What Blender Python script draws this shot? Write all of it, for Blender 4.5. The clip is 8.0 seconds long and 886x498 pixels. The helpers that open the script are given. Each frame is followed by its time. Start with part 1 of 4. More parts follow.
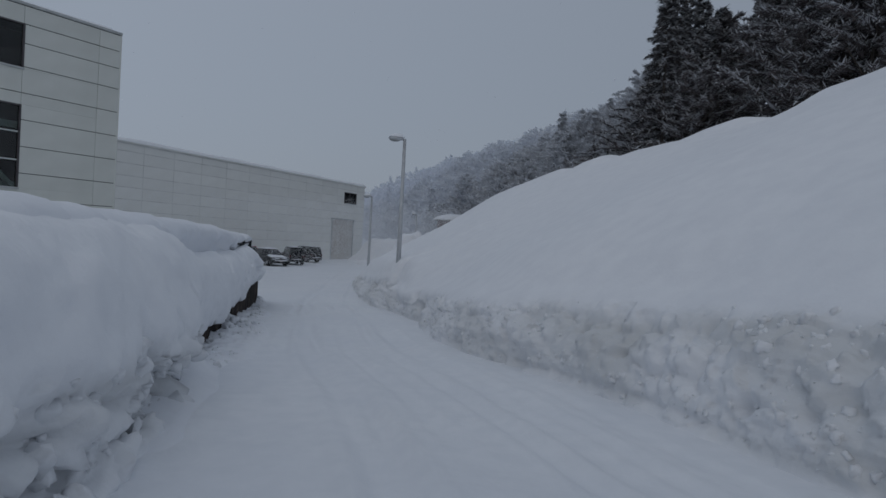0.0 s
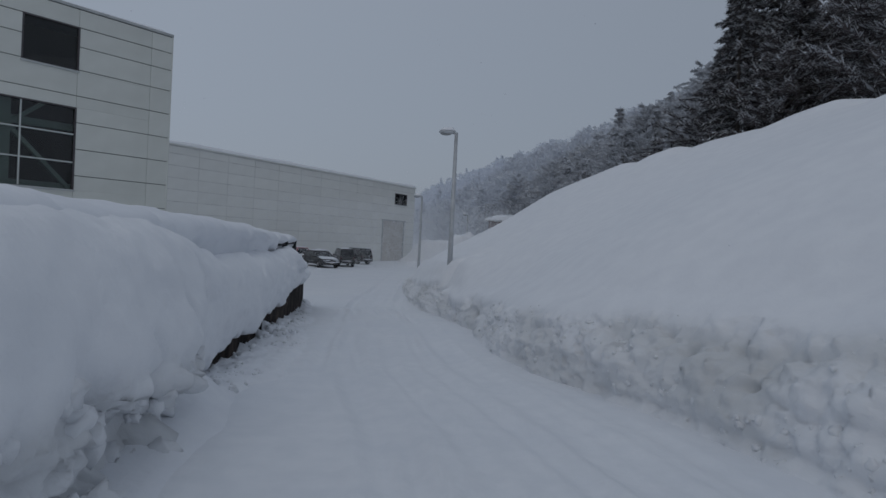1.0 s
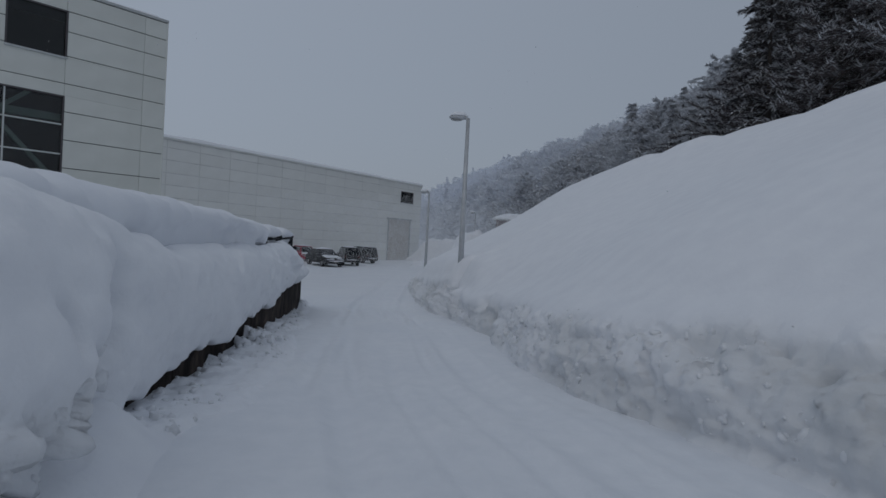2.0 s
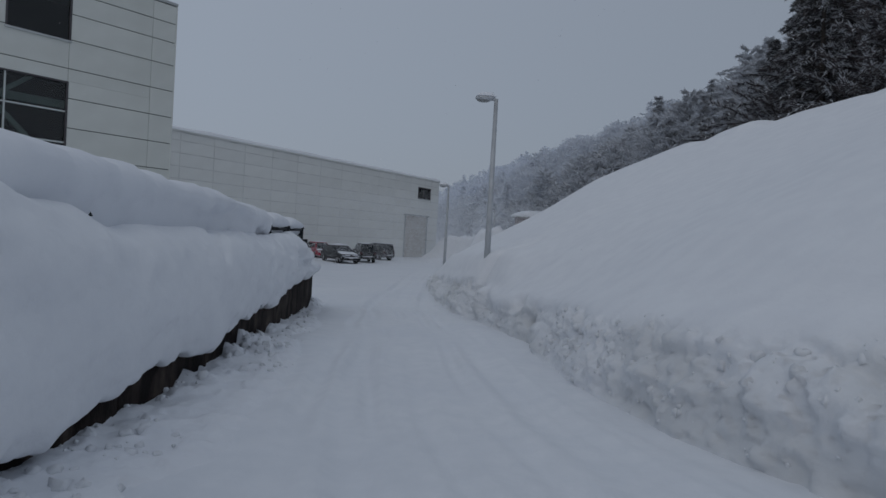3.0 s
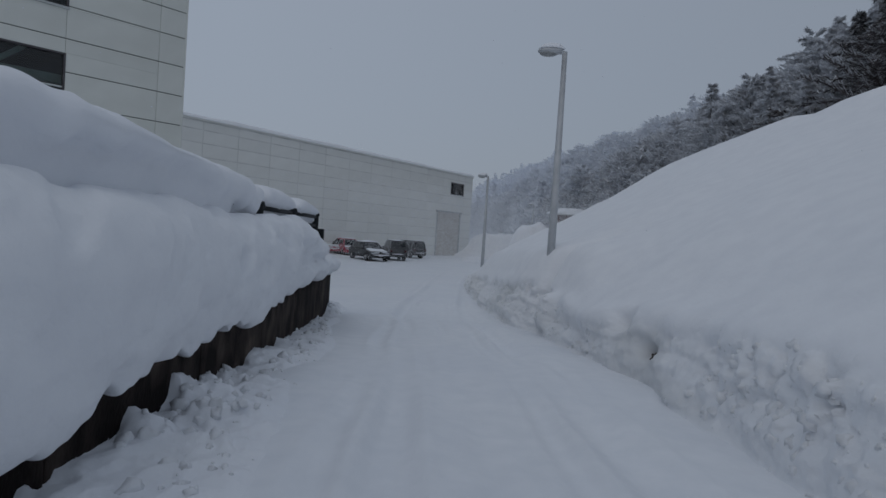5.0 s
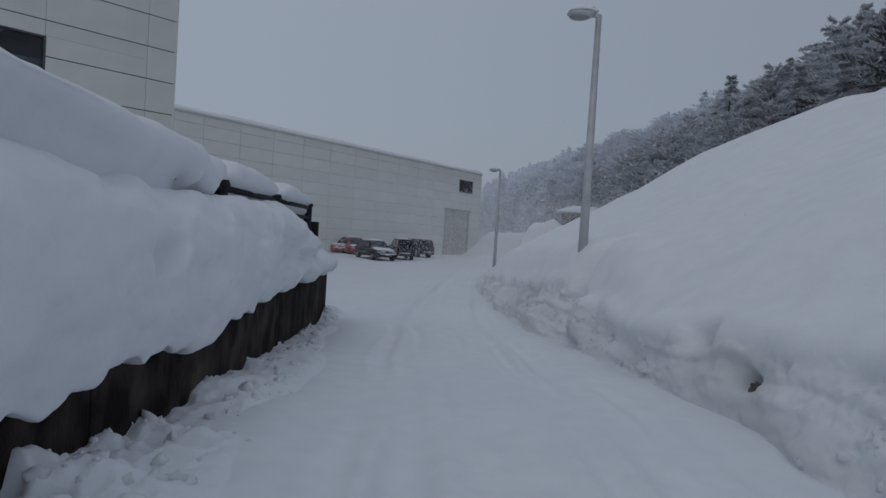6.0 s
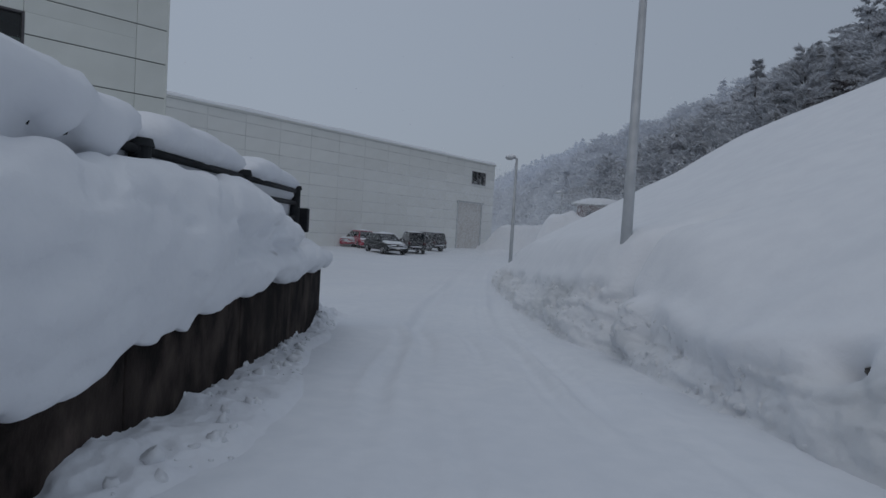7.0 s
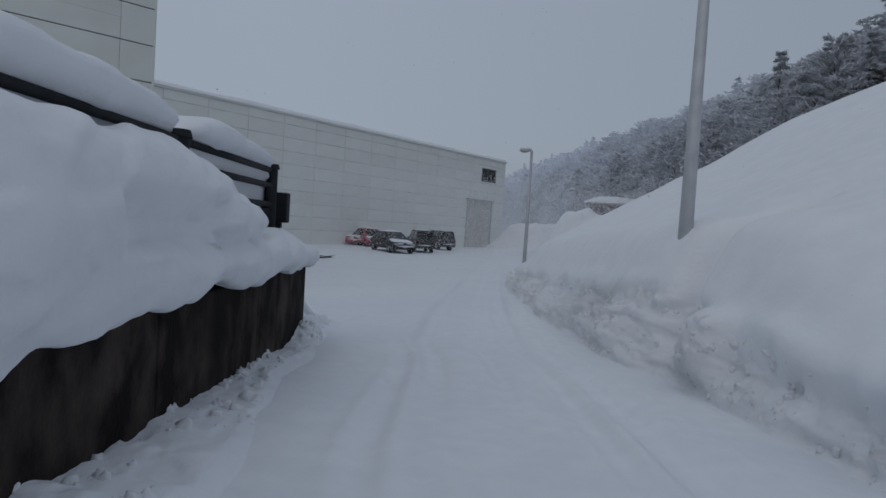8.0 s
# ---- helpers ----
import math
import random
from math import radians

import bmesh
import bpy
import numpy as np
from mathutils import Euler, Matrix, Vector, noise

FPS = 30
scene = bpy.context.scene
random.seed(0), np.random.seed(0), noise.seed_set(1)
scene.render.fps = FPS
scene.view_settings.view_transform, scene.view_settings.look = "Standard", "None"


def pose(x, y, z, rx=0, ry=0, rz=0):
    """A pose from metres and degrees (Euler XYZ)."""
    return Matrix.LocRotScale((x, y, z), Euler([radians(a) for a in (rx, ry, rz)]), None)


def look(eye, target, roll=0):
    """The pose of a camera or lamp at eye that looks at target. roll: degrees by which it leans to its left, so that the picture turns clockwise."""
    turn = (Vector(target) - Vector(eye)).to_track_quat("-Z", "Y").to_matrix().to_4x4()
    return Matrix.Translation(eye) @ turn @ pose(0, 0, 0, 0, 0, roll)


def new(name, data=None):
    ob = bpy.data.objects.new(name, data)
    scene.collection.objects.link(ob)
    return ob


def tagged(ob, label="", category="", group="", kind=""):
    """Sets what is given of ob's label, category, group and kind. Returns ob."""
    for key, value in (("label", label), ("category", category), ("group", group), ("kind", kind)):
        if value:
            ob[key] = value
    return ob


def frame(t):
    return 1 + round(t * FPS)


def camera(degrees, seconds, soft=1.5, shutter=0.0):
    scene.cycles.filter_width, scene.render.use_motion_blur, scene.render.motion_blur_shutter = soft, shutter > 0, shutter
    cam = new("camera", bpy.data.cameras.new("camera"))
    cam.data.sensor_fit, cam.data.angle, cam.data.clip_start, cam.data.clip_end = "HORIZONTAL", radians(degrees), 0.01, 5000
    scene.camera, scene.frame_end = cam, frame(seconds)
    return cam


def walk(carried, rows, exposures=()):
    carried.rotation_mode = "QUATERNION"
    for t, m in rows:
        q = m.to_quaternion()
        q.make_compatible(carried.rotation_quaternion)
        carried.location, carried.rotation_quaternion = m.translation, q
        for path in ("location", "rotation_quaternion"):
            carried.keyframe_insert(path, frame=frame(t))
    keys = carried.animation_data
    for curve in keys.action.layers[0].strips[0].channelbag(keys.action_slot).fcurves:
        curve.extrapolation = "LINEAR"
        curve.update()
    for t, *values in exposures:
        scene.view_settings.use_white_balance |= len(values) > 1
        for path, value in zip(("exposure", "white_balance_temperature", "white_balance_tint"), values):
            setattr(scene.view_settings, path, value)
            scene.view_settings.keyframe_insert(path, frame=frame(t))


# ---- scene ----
cam = camera(75.1, 8.0)
PATH = [
    (0, (0.058, -0.131, 1.924), (0.253, 1.859, 1.899), 3.1),
    (0.5, (0.06, 0.518, 1.899), (0.157, 2.515, 1.871), 2.9),
    (1, (0.06, 1.122, 1.886), (0.08, 3.122, 1.857), 2.9),
    (1.5, (0.027, 1.872, 1.832), (0.037, 3.872, 1.803), 2.9),
    (3, (-0.262, 4.078, 1.615), (-0.317, 6.077, 1.575), 3.3),
    (3.5, (-0.395, 4.841, 1.58), (-0.484, 6.838, 1.534), 3.3),
    (4, (-0.498, 5.609, 1.508), (-0.609, 7.606, 1.462), 3.3),
    (4.5, (-0.642, 6.379, 1.464), (-0.781, 8.373, 1.416), 3.6),
    (6, (-1.025, 8.75, 1.315), (-1.207, 10.741, 1.262), 3.6),
    (6.5, (-1.115, 9.565, 1.267), (-1.321, 11.554, 1.206), 3.5),
    (7, (-1.215, 10.357, 1.238), (-1.437, 12.343, 1.161), 3.4),
    (7.5, (-1.318, 11.181, 1.173), (-1.554, 13.165, 1.093), 3.4),
    (8, (-1.452, 11.958, 1.129), (-1.702, 13.94, 1.048), 3.6),
]
walk(cam, [(t, look(eye, target, roll)) for t, eye, target, roll in PATH], [(0, 0.0), (3, 0.03), (6.5, 0.13), (8, 0.2)])

# ---------------------------------------------------------------- world and light
world = bpy.data.worlds.new("overcast_sky")
scene.world = world
world.use_nodes = True
wn, wl = world.node_tree.nodes, world.node_tree.links
sky = wn.new("ShaderNodeTexSky")
sky.sky_type, sky.sun_disc = "NISHITA", False
sky.sun_elevation, sky.sun_rotation = radians(32), radians(200)
sky.dust_density, sky.air_density = 4.0, 1.2
grey = wn.new("ShaderNodeMix")
grey.data_type = "RGBA"
grey.inputs[0].default_value = 0.9
wl.new(sky.outputs[0], grey.inputs[6])
# cloud deck: a soft gradient from the misty horizon to the zenith
geo = wn.new("ShaderNodeTexCoord")
sep = wn.new("ShaderNodeSeparateXYZ")
ramp = wn.new("ShaderNodeValToRGB")
wl.new(geo.outputs["Generated"], sep.inputs[0])
wl.new(sep.outputs[2], ramp.inputs[0])
ramp.color_ramp.elements[0].position, ramp.color_ramp.elements[0].color = 0.0, (3.75, 4.32, 5.25, 1)
ramp.color_ramp.elements[1].position, ramp.color_ramp.elements[1].color = 0.55, (4.1, 4.72, 5.72, 1)
# thinner cloud towards the valley, thicker over the wooded hill
deck, dim = wn.new("ShaderNodeMapRange"), wn.new("ShaderNodeVectorMath")
dim.operation = "SCALE"
deck.inputs[1].default_value, deck.inputs[2].default_value, deck.inputs[3].default_value, deck.inputs[4].default_value = -0.4, 0.6, 1.04, 0.83
wl.new(sep.outputs[0], deck.inputs[0])
wl.new(ramp.outputs[0], dim.inputs[0])
wl.new(deck.outputs[0], dim.inputs[3])
wl.new(dim.outputs[0], grey.inputs[7])
wl.new(grey.outputs[2], wn["Background"].inputs[0])
wn["Background"].inputs[1].default_value = 0.068

sun = new("sun", bpy.data.lights.new("sun", "SUN"))
sun.data.energy, sun.data.angle, sun.data.color = 0.16, radians(50), (1.0, 0.97, 0.93)
sun.matrix_world = look((0, 0, 60), (6, 30, 0))


# ---------------------------------------------------------------- numbers of the plan
def interp(pairs):
    xs, ys = [p[0] for p in pairs], [p[1] for p in pairs]
    return lambda v: np.interp(v, xs, ys)


GROUND = interp([(-40, 2.2), (-10, 1.5), (0, 0.85), (6, 0.47), (12, 0.08), (17, -0.22), (20.6, -0.42), (25, -0.62),
                 (30, -0.78), (40, -0.92), (55, -0.95), (900, -0.95)])
RIGHT_BASE = interp([(-10, 5.2), (-4, 4.3), (0, 3.5), (2.7, 2.78), (4.1, 2.5), (5.3, 2.3), (7.1, 1.68), (8.2, 1.3), (10, 1.03),
                     (13.2, 0.9), (14, 0.76), (15, 0.48), (17.6, 0.28), (18.3, 0.1), (19.3, -0.35), (23.4, -0.85), (30, -1.5), (33, -1.7), (37, -1.3)])
LIP = interp([(-10, 0.88), (3.8, 0.82), (5, 0.76), (6.8, 0.74), (8, 0.62), (12, 0.64), (14, 0.56), (14.8, 0.4), (16.3, 0.42), (17.2, 0.56), (17.8, 0.7),
              (18.4, 0.8), (20.5, 0.76), (24, 0.7), (32, 0.6), (37, 0.2)])
CREST_X = interp([(-10, 19.4), (-4, 18.4), (4, 16.4), (10, 14.4), (14, 12.6), (16.8, 11.0), (20.8, 8.7), (23.8, 7.3), (26, 6.4),
                  (27.5, 5.6), (30, 4.75), (31.8, 3.9), (34, 3.2), (36.5, 1.6)])
CREST_Z = interp([(-10, 9.4), (-4, 9.2), (4, 8.9), (10, 8.0), (12.2, 7.55), (13.6, 7.12), (14.6, 6.85), (15.2, 6.35), (15.7, 6.1), (16.3, 6.23), (16.9, 6.33), (17.7, 6.16),
                  (18.4, 5.87), (18.9, 5.85), (20, 5.71), (20.9, 5.48), (21.5, 5.66), (22.3, 5.56), (23.0, 5.33), (23.7, 5.36), (26, 4.88), (27.5, 4.5), (30, 3.72), (31.8, 3.22), (34, 2.5), (36.5, 1.2)])
CREST_EVEN = interp([(-10, 9.4), (4, 8.9), (10, 8.0), (15, 6.55), (20, 5.75), (24, 5.3), (27.5, 4.5), (30, 3.72), (34, 2.5), (36.5, 1.2)])
HILL_EDGE = interp([(-60, 22), (0, 18), (20, 13.5), (40, 13.5), (70, 13.5), (95, 13), (118, 6), (160, -4), (254, -26), (320, -42), (420, -75)])
YARD = -0.95


def wall_x(y):
    """The road face of the retaining wall."""
    return -3.93 - 0.145 * (np.asarray(y) - 18.6)


def fence_x(y):
    return wall_x(y) - 0.27


def smooth(a, b, v):
    k = np.clip((np.asarray(v, float) - a) / (b - a), 0, 1)
    return k * k * (3 - 2 * k)


rng = np.random.default_rng(7)
TABLE = rng.random((64, 64, 64))


def grain(x, y, z):
    """Smooth value noise, -1 to 1."""
    x, y, z = np.broadcast_arrays(np.asarray(x, float), np.asarray(y, float), np.asarray(z, float))
    i, j, k = np.floor(x).astype(int), np.floor(y).astype(int), np.floor(z).astype(int)
    u, v, w = x - i, y - j, z - k
    u, v, w = u * u * (3 - 2 * u), v * v * (3 - 2 * v), w * w * (3 - 2 * w)
    total = 0.0
    for a in (0, 1):
        for b in (0, 1):
            for c in (0, 1):
                corner = TABLE[(i + a) % 64, (j + b) % 64, (k + c) % 64]
                total = total + corner * (u if a else 1 - u) * (v if b else 1 - v) * (w if c else 1 - w)
    return total * 2 - 1


def fbm(x, y, z, octaves=4, gain=0.5):
    total, size = 0.0, 1.0
    for o in range(octaves):
        total = total + size * grain(x * 2 ** o + 7.3 * o, y * 2 ** o + 3.1 * o, z * 2 ** o + 5.7 * o)
        size *= gain
    return total


def chunks(x, y, z):
    """Broken-block relief: distance to the nearest of scattered seeds, 0 in a block's middle and 1 at its rim."""
    x, y, z = np.broadcast_arrays(np.asarray(x, float), np.asarray(y, float), np.asarray(z, float))
    i, j, k = np.floor(x).astype(int), np.floor(y).astype(int), np.floor(z).astype(int)
    near = np.full(x.shape, 9.0)
    lift = np.zeros(x.shape)
    for a in (-1, 0, 1):
        for b in (-1, 0, 1):
            for c in (-1, 0, 1):
                p, q, r = (i + a) % 64, (j + b) % 64, (k + c) % 64
                d = (i + a + TABLE[p, q, r] - x) ** 2 + (j + b + TABLE[q, r, p] - y) ** 2 + (k + c + TABLE[r, p, q] - z) ** 2
                closer = d < near
                near = np.where(closer, d, near)
                lift = np.where(closer, TABLE[(p + 9) % 64, q, r], lift)
    return np.sqrt(near), lift


# ---------------------------------------------------------------- materials
def material(name, colour, rough=0.6, metal=0.0, second=None, scale=4.0, bump=0.0, bump_scale=30.0, spec=0.5, coarse=None,
             stretch=(1, 1, 1), sharp=(0.35, 0.65), vary=0.0):
    m = bpy.data.materials.new(name)
    m.use_nodes = True
    n, l = m.node_tree.nodes, m.node_tree.links
    b = n["Principled BSDF"]
    b.inputs["Roughness"].default_value, b.inputs["Metallic"].default_value = rough, metal
    b.inputs["Specular IOR Level"].default_value = spec
    b.inputs["Base Color"].default_value = (*colour, 1)
    tc = n.new("ShaderNodeTexCoord")
    mp = n.new("ShaderNodeMapping")
    mp.inputs["Scale"].default_value = stretch
    l.new(tc.outputs["Object"], mp.inputs[0])
    out = None
    if second:
        t = n.new("ShaderNodeTexNoise")
        t.inputs["Scale"].default_value, t.inputs["Detail"].default_value = scale, 6
        r = n.new("ShaderNodeValToRGB")
        r.color_ramp.elements[0].position, r.color_ramp.elements[1].position = sharp
        r.color_ramp.elements[0].color, r.color_ramp.elements[1].color = (*colour, 1), (*second, 1)
        l.new(mp.outputs[0], t.inputs["Vector"])
        l.new(t.outputs[0], r.inputs[0])
        out = r.outputs[0]
        if coarse:
            t2 = n.new("ShaderNodeTexNoise")
            t2.inputs["Scale"].default_value, t2.inputs["Detail"].default_value = coarse[0], 3
            r2 = n.new("ShaderNodeMapRange")
            r2.inputs[1].default_value, r2.inputs[2].default_value = 0.35, 0.7
            r2.inputs[3].default_value, r2.inputs[4].default_value = 0.0, coarse[2]
            mx = n.new("ShaderNodeMix")
            mx.data_type = "RGBA"
            mx.inputs[7].default_value = (*coarse[1], 1)
            l.new(mp.outputs[0], t2.inputs["Vector"])
            l.new(t2.outputs[0], r2.inputs[0])
            l.new(r2.outputs[0], mx.inputs[0])
            l.new(out, mx.inputs[6])
            out = mx.outputs[2]
    if vary:
        oi = n.new("ShaderNodeObjectInfo")
        hs = n.new("ShaderNodeHueSaturation")
        mr = n.new("ShaderNodeMapRange")
        mr.inputs[3].default_value, mr.inputs[4].default_value = 1 - vary, 1 + vary
        l.new(oi.outputs["Random"], mr.inputs[0])
        l.new(mr.outputs[0], hs.inputs["Value"])
        if out:
            l.new(out, hs.inputs["Color"])
        else:
            hs.inputs["Color"].default_value = (*colour, 1)
        out = hs.outputs[0]
    if out:
        l.new(out, b.inputs["Base Color"])
    if bump:
        t3 = n.new("ShaderNodeTexNoise")
        t3.inputs["Scale"].default_value, t3.inputs["Detail"].default_value = bump_scale, 5
        bp = n.new("ShaderNodeBump")
        bp.inputs["Strength"].default_value, bp.inputs["Distance"].default_value = bump, 0.02
        l.new(mp.outputs[0], t3.inputs["Vector"])
        l.new(t3.outputs[0], bp.inputs["Height"])
        l.new(bp.outputs[0], b.inputs["Normal"])
    return m


SNOW = material("fresh_snow", (0.82, 0.84, 0.87), 0.75, second=(0.78, 0.8, 0.84), scale=3.0, bump=0.25, bump_scale=25, spec=0.2,
                coarse=(0.35, (0.74, 0.77, 0.82), 0.5))
ROAD_SNOW = material("packed_snow", (0.81, 0.83, 0.86), 0.65, second=(0.76, 0.785, 0.82), scale=5.0, bump=0.3, bump_scale=14, spec=0.25,
                     coarse=(0.5, (0.72, 0.75, 0.8), 0.55))
CUT_SNOW = material("ploughed_snow", (0.82, 0.84, 0.87), 0.72, second=(0.78, 0.8, 0.835), scale=3.0, bump=0.45, bump_scale=20, spec=0.2)
cn, cl = CUT_SNOW.node_tree.nodes, CUT_SNOW.node_tree.links
dirt_at, dirt_noise, dirt_mul, dirt_mix = cn.new("ShaderNodeAttribute"), cn.new("ShaderNodeTexNoise"), cn.new("ShaderNodeMath"), cn.new("ShaderNodeMix")
dirt_at.attribute_name = "dirt"
dirt_noise.inputs["Scale"].default_value, dirt_noise.inputs["Detail"].default_value = 5.0, 8
dirt_mul.operation = "MULTIPLY"
dirt_mix.data_type = "RGBA"
dirt_mix.inputs[7].default_value = (0.52, 0.535, 0.54, 1)
cl.new(dirt_at.outputs["Fac"], dirt_mul.inputs[0])
cl.new(dirt_noise.outputs[0], dirt_mul.inputs[1])
cl.new(dirt_mul.outputs[0], dirt_mix.inputs[0])
cbase = cn["Principled BSDF"].inputs["Base Color"]
cl.new(cbase.links[0].from_socket, dirt_mix.inputs[6])
cl.new(dirt_mix.outputs[2], cbase)
SOIL_DARK = material("soil_and_hollow_dark", (0.05, 0.042, 0.035), 0.9, second=(0.2, 0.19, 0.18), scale=12, bump=0.6)
CONCRETE = material("wet_stained_concrete", (0.014, 0.0105, 0.01), 0.9, second=(0.1, 0.078, 0.067), scale=3.2, bump=0.5, bump_scale=40, spec=0.12,
                    coarse=(1.1, (0.012, 0.0095, 0.009), 0.9), stretch=(1.1, 1.1, 0.7), sharp=(0.42, 0.66))
PANEL = material("pale_cladding_panel", (0.7, 0.72, 0.68), 0.6, second=(0.66, 0.68, 0.64), scale=1.2, bump=0.08, bump_scale=60,
                 coarse=(0.35, (0.55, 0.57, 0.53), 0.6), vary=0.03)
# hall cladding lightened past the near panels: distance haze put into its colour
PANEL_HALL = material("haze_pale_cladding_panel", (0.87, 0.88, 0.85), 0.6, second=(0.84, 0.85, 0.82), scale=0.9, bump=0.06, bump_scale=40,
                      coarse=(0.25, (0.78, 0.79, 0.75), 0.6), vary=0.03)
# joint colour lifted as well, so haze seems to flatten the contrast
JOINT_PALE = material("haze_pale_joint", (0.8, 0.81, 0.79), 0.8, second=(0.6, 0.61, 0.59), scale=0.8)
JOINT = material("dark_joint", (0.16, 0.17, 0.165), 0.8, second=(0.1, 0.105, 0.1), scale=2)
FLASHING = material("grey_roof_flashing", (0.5, 0.52, 0.52), 0.5, second=(0.42, 0.44, 0.44), scale=2, metal=0.2)
FRAME = material("dark_window_frame", (0.06, 0.055, 0.06), 0.5, second=(0.09, 0.085, 0.09), scale=6)
MULLION = material("white_mullion", (0.6, 0.64, 0.63), 0.45, second=(0.52, 0.56, 0.55), scale=4)
BRACE = material("green_steel_brace", (0.36, 0.46, 0.42), 0.5, second=(0.3, 0.4, 0.36), scale=3)
# indoor dimness is put into this near-black colour
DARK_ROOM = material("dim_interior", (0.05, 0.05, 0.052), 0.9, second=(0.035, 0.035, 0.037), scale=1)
SHUTTER = material("weathered_shutter", (0.68, 0.67, 0.64), 0.5, second=(0.62, 0.6, 0.57), scale=1.5, coarse=(0.6, (0.45, 0.4, 0.36), 0.4))
BLACK_STEEL = material("black_painted_steel", (0.014, 0.016, 0.018), 0.7, second=(0.024, 0.026, 0.029), scale=9, bump=0.15, spec=0.25)
GALVANISED = material("galvanised_steel", (0.5, 0.52, 0.54), 0.55, metal=0.3, second=(0.42, 0.44, 0.46), scale=5, bump=0.05)
LENS = material("lamp_lens", (0.3, 0.31, 0.31), 0.2, second=(0.24, 0.25, 0.25), scale=8)
TYRE = material("black_rubber", (0.02, 0.02, 0.02), 0.85, second=(0.03, 0.03, 0.03), scale=9)
RIM = material("alloy_rim", (0.3, 0.3, 0.31), 0.35, metal=0.7, second=(0.22, 0.22, 0.23), scale=9)
CAR_BLACK = material("black_car_paint", (0.008, 0.009, 0.011), 0.4, spec=0.3, second=(0.03, 0.031, 0.034), scale=6)
CAR_GREY = material("dark_grey_car_paint", (0.015, 0.017, 0.019), 0.4, spec=0.3, second=(0.05, 0.052, 0.055), scale=6)
CAR_RED = material("red_car_paint", (0.42, 0.018, 0.055), 0.3, second=(0.34, 0.018, 0.05), scale=6)
CAR_GLASS = material("tinted_car_glass", (0.012, 0.014, 0.016), 0.08, second=(0.02, 0.022, 0.024), scale=3)
HEADLIGHT = material("headlight_glass", (0.5, 0.52, 0.55), 0.15, second=(0.4, 0.42, 0.45), scale=9)
TAIL = material("red_tail_light", (0.07, 0.008, 0.008), 0.25)
PLATE = material("plain_plate", (0.6, 0.6, 0.58), 0.5)
BRICK = material("brown_red_wall", (0.1, 0.06, 0.058), 0.8, second=(0.17, 0.1, 0.095), scale=5, bump=0.3)
BARK = material("bark", (0.035, 0.028, 0.024), 0.9, second=(0.065, 0.055, 0.048), scale=8, bump=0.6, stretch=(1, 1, 0.25))
# twig colours grow paler with distance: haze is put into the base colour
FROST_HAZE_A = material("frost_haze_twigs", (0.4, 0.408, 0.425), 0.85, second=(0.5, 0.51, 0.53), scale=0.4)
FROST_HAZE_B = material("haze_paler_twigs", (0.68, 0.7, 0.73), 0.85, second=(0.75, 0.77, 0.8), scale=0.3)
FROST_HAZE_C = material("haze_palest_twigs", (0.8, 0.82, 0.85), 0.85, second=(0.83, 0.85, 0.87), scale=0.2)
NEEDLES = material("dark_conifer_foliage", (0.055, 0.057, 0.06), 0.8, second=(0.1, 0.088, 0.082), scale=1.7)
TWIGS = material("brown_winter_twigs", (0.075, 0.066, 0.068), 0.85, second=(0.14, 0.122, 0.12), scale=2.0)
TREE_SNOW = material("snow_on_branches", (0.82, 0.84, 0.87), 0.75, second=(0.72, 0.745, 0.78), scale=1.5, spec=0.2)

FAR_HAZE_SNOW = material("haze_pale_snow_on_branches", (0.84, 0.86, 0.89), 0.8, second=(0.76, 0.785, 0.82), scale=0.6, spec=0.2)
# translucency brightens these crowns further, as haze in front of them would
for hazed, share in ((FROST_HAZE_A, 0.2), (FROST_HAZE_B, 0.5), (FROST_HAZE_C, 0.85), (FAR_HAZE_SNOW, 0.4)):
    rn, rl = hazed.node_tree.nodes, hazed.node_tree.links
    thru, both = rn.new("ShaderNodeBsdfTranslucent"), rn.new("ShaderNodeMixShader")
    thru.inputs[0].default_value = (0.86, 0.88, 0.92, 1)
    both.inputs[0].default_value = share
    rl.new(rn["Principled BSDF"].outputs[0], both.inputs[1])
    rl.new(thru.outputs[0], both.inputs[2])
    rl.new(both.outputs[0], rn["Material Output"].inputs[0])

GLASS = bpy.data.materials.new("window_glass")
GLASS.use_nodes = True
gn, gl = GLASS.node_tree.nodes, GLASS.node_tree.links
gmix, gtr, ggl, gfr = (gn.new("ShaderNode" + k) for k in ("MixShader", "BsdfTransparent", "BsdfGlossy", "Fresnel"))
gtr.inputs[0].default_value = (0.72, 0.75, 0.75, 1)
ggl.inputs["Roughness"].default_value = 0.04
gl.new(gfr.outputs[0], gmix.inputs[0])
gl.new(gtr.outputs[0], gmix.inputs[1])
gl.new(ggl.outputs[0], gmix.inputs[2])
gl.new(gmix.outputs[0], gn["Material Output"].inputs[0])


# ---------------------------------------------------------------- mesh helpers
def raw(name, verts, faces, mats, index=None, smooth_shade=False):
    me = bpy.data.meshes.new(name)
    verts = np.asarray(verts, np.float32)
    faces = np.asarray(faces, np.int32)
    n = faces.shape[1]
    me.vertices.add(len(verts))
    me.vertices.foreach_set("co", verts.ravel())
    me.loops.add(faces.size)
    me.loops.foreach_set("vertex_index", faces.ravel())
    me.polygons.add(len(faces))
    me.polygons.foreach_set("loop_start", np.arange(0, faces.size, n, dtype=np.int32))
    for m in mats:
        me.materials.append(m)
    if index is not None:
        me.polygons.foreach_set("material_index", np.asarray(index, np.int32))
    me.update(calc_edges=True)
    me.polygons.foreach_set("use_smooth", np.full(len(faces), smooth_shade))
    me.validate()
    return me


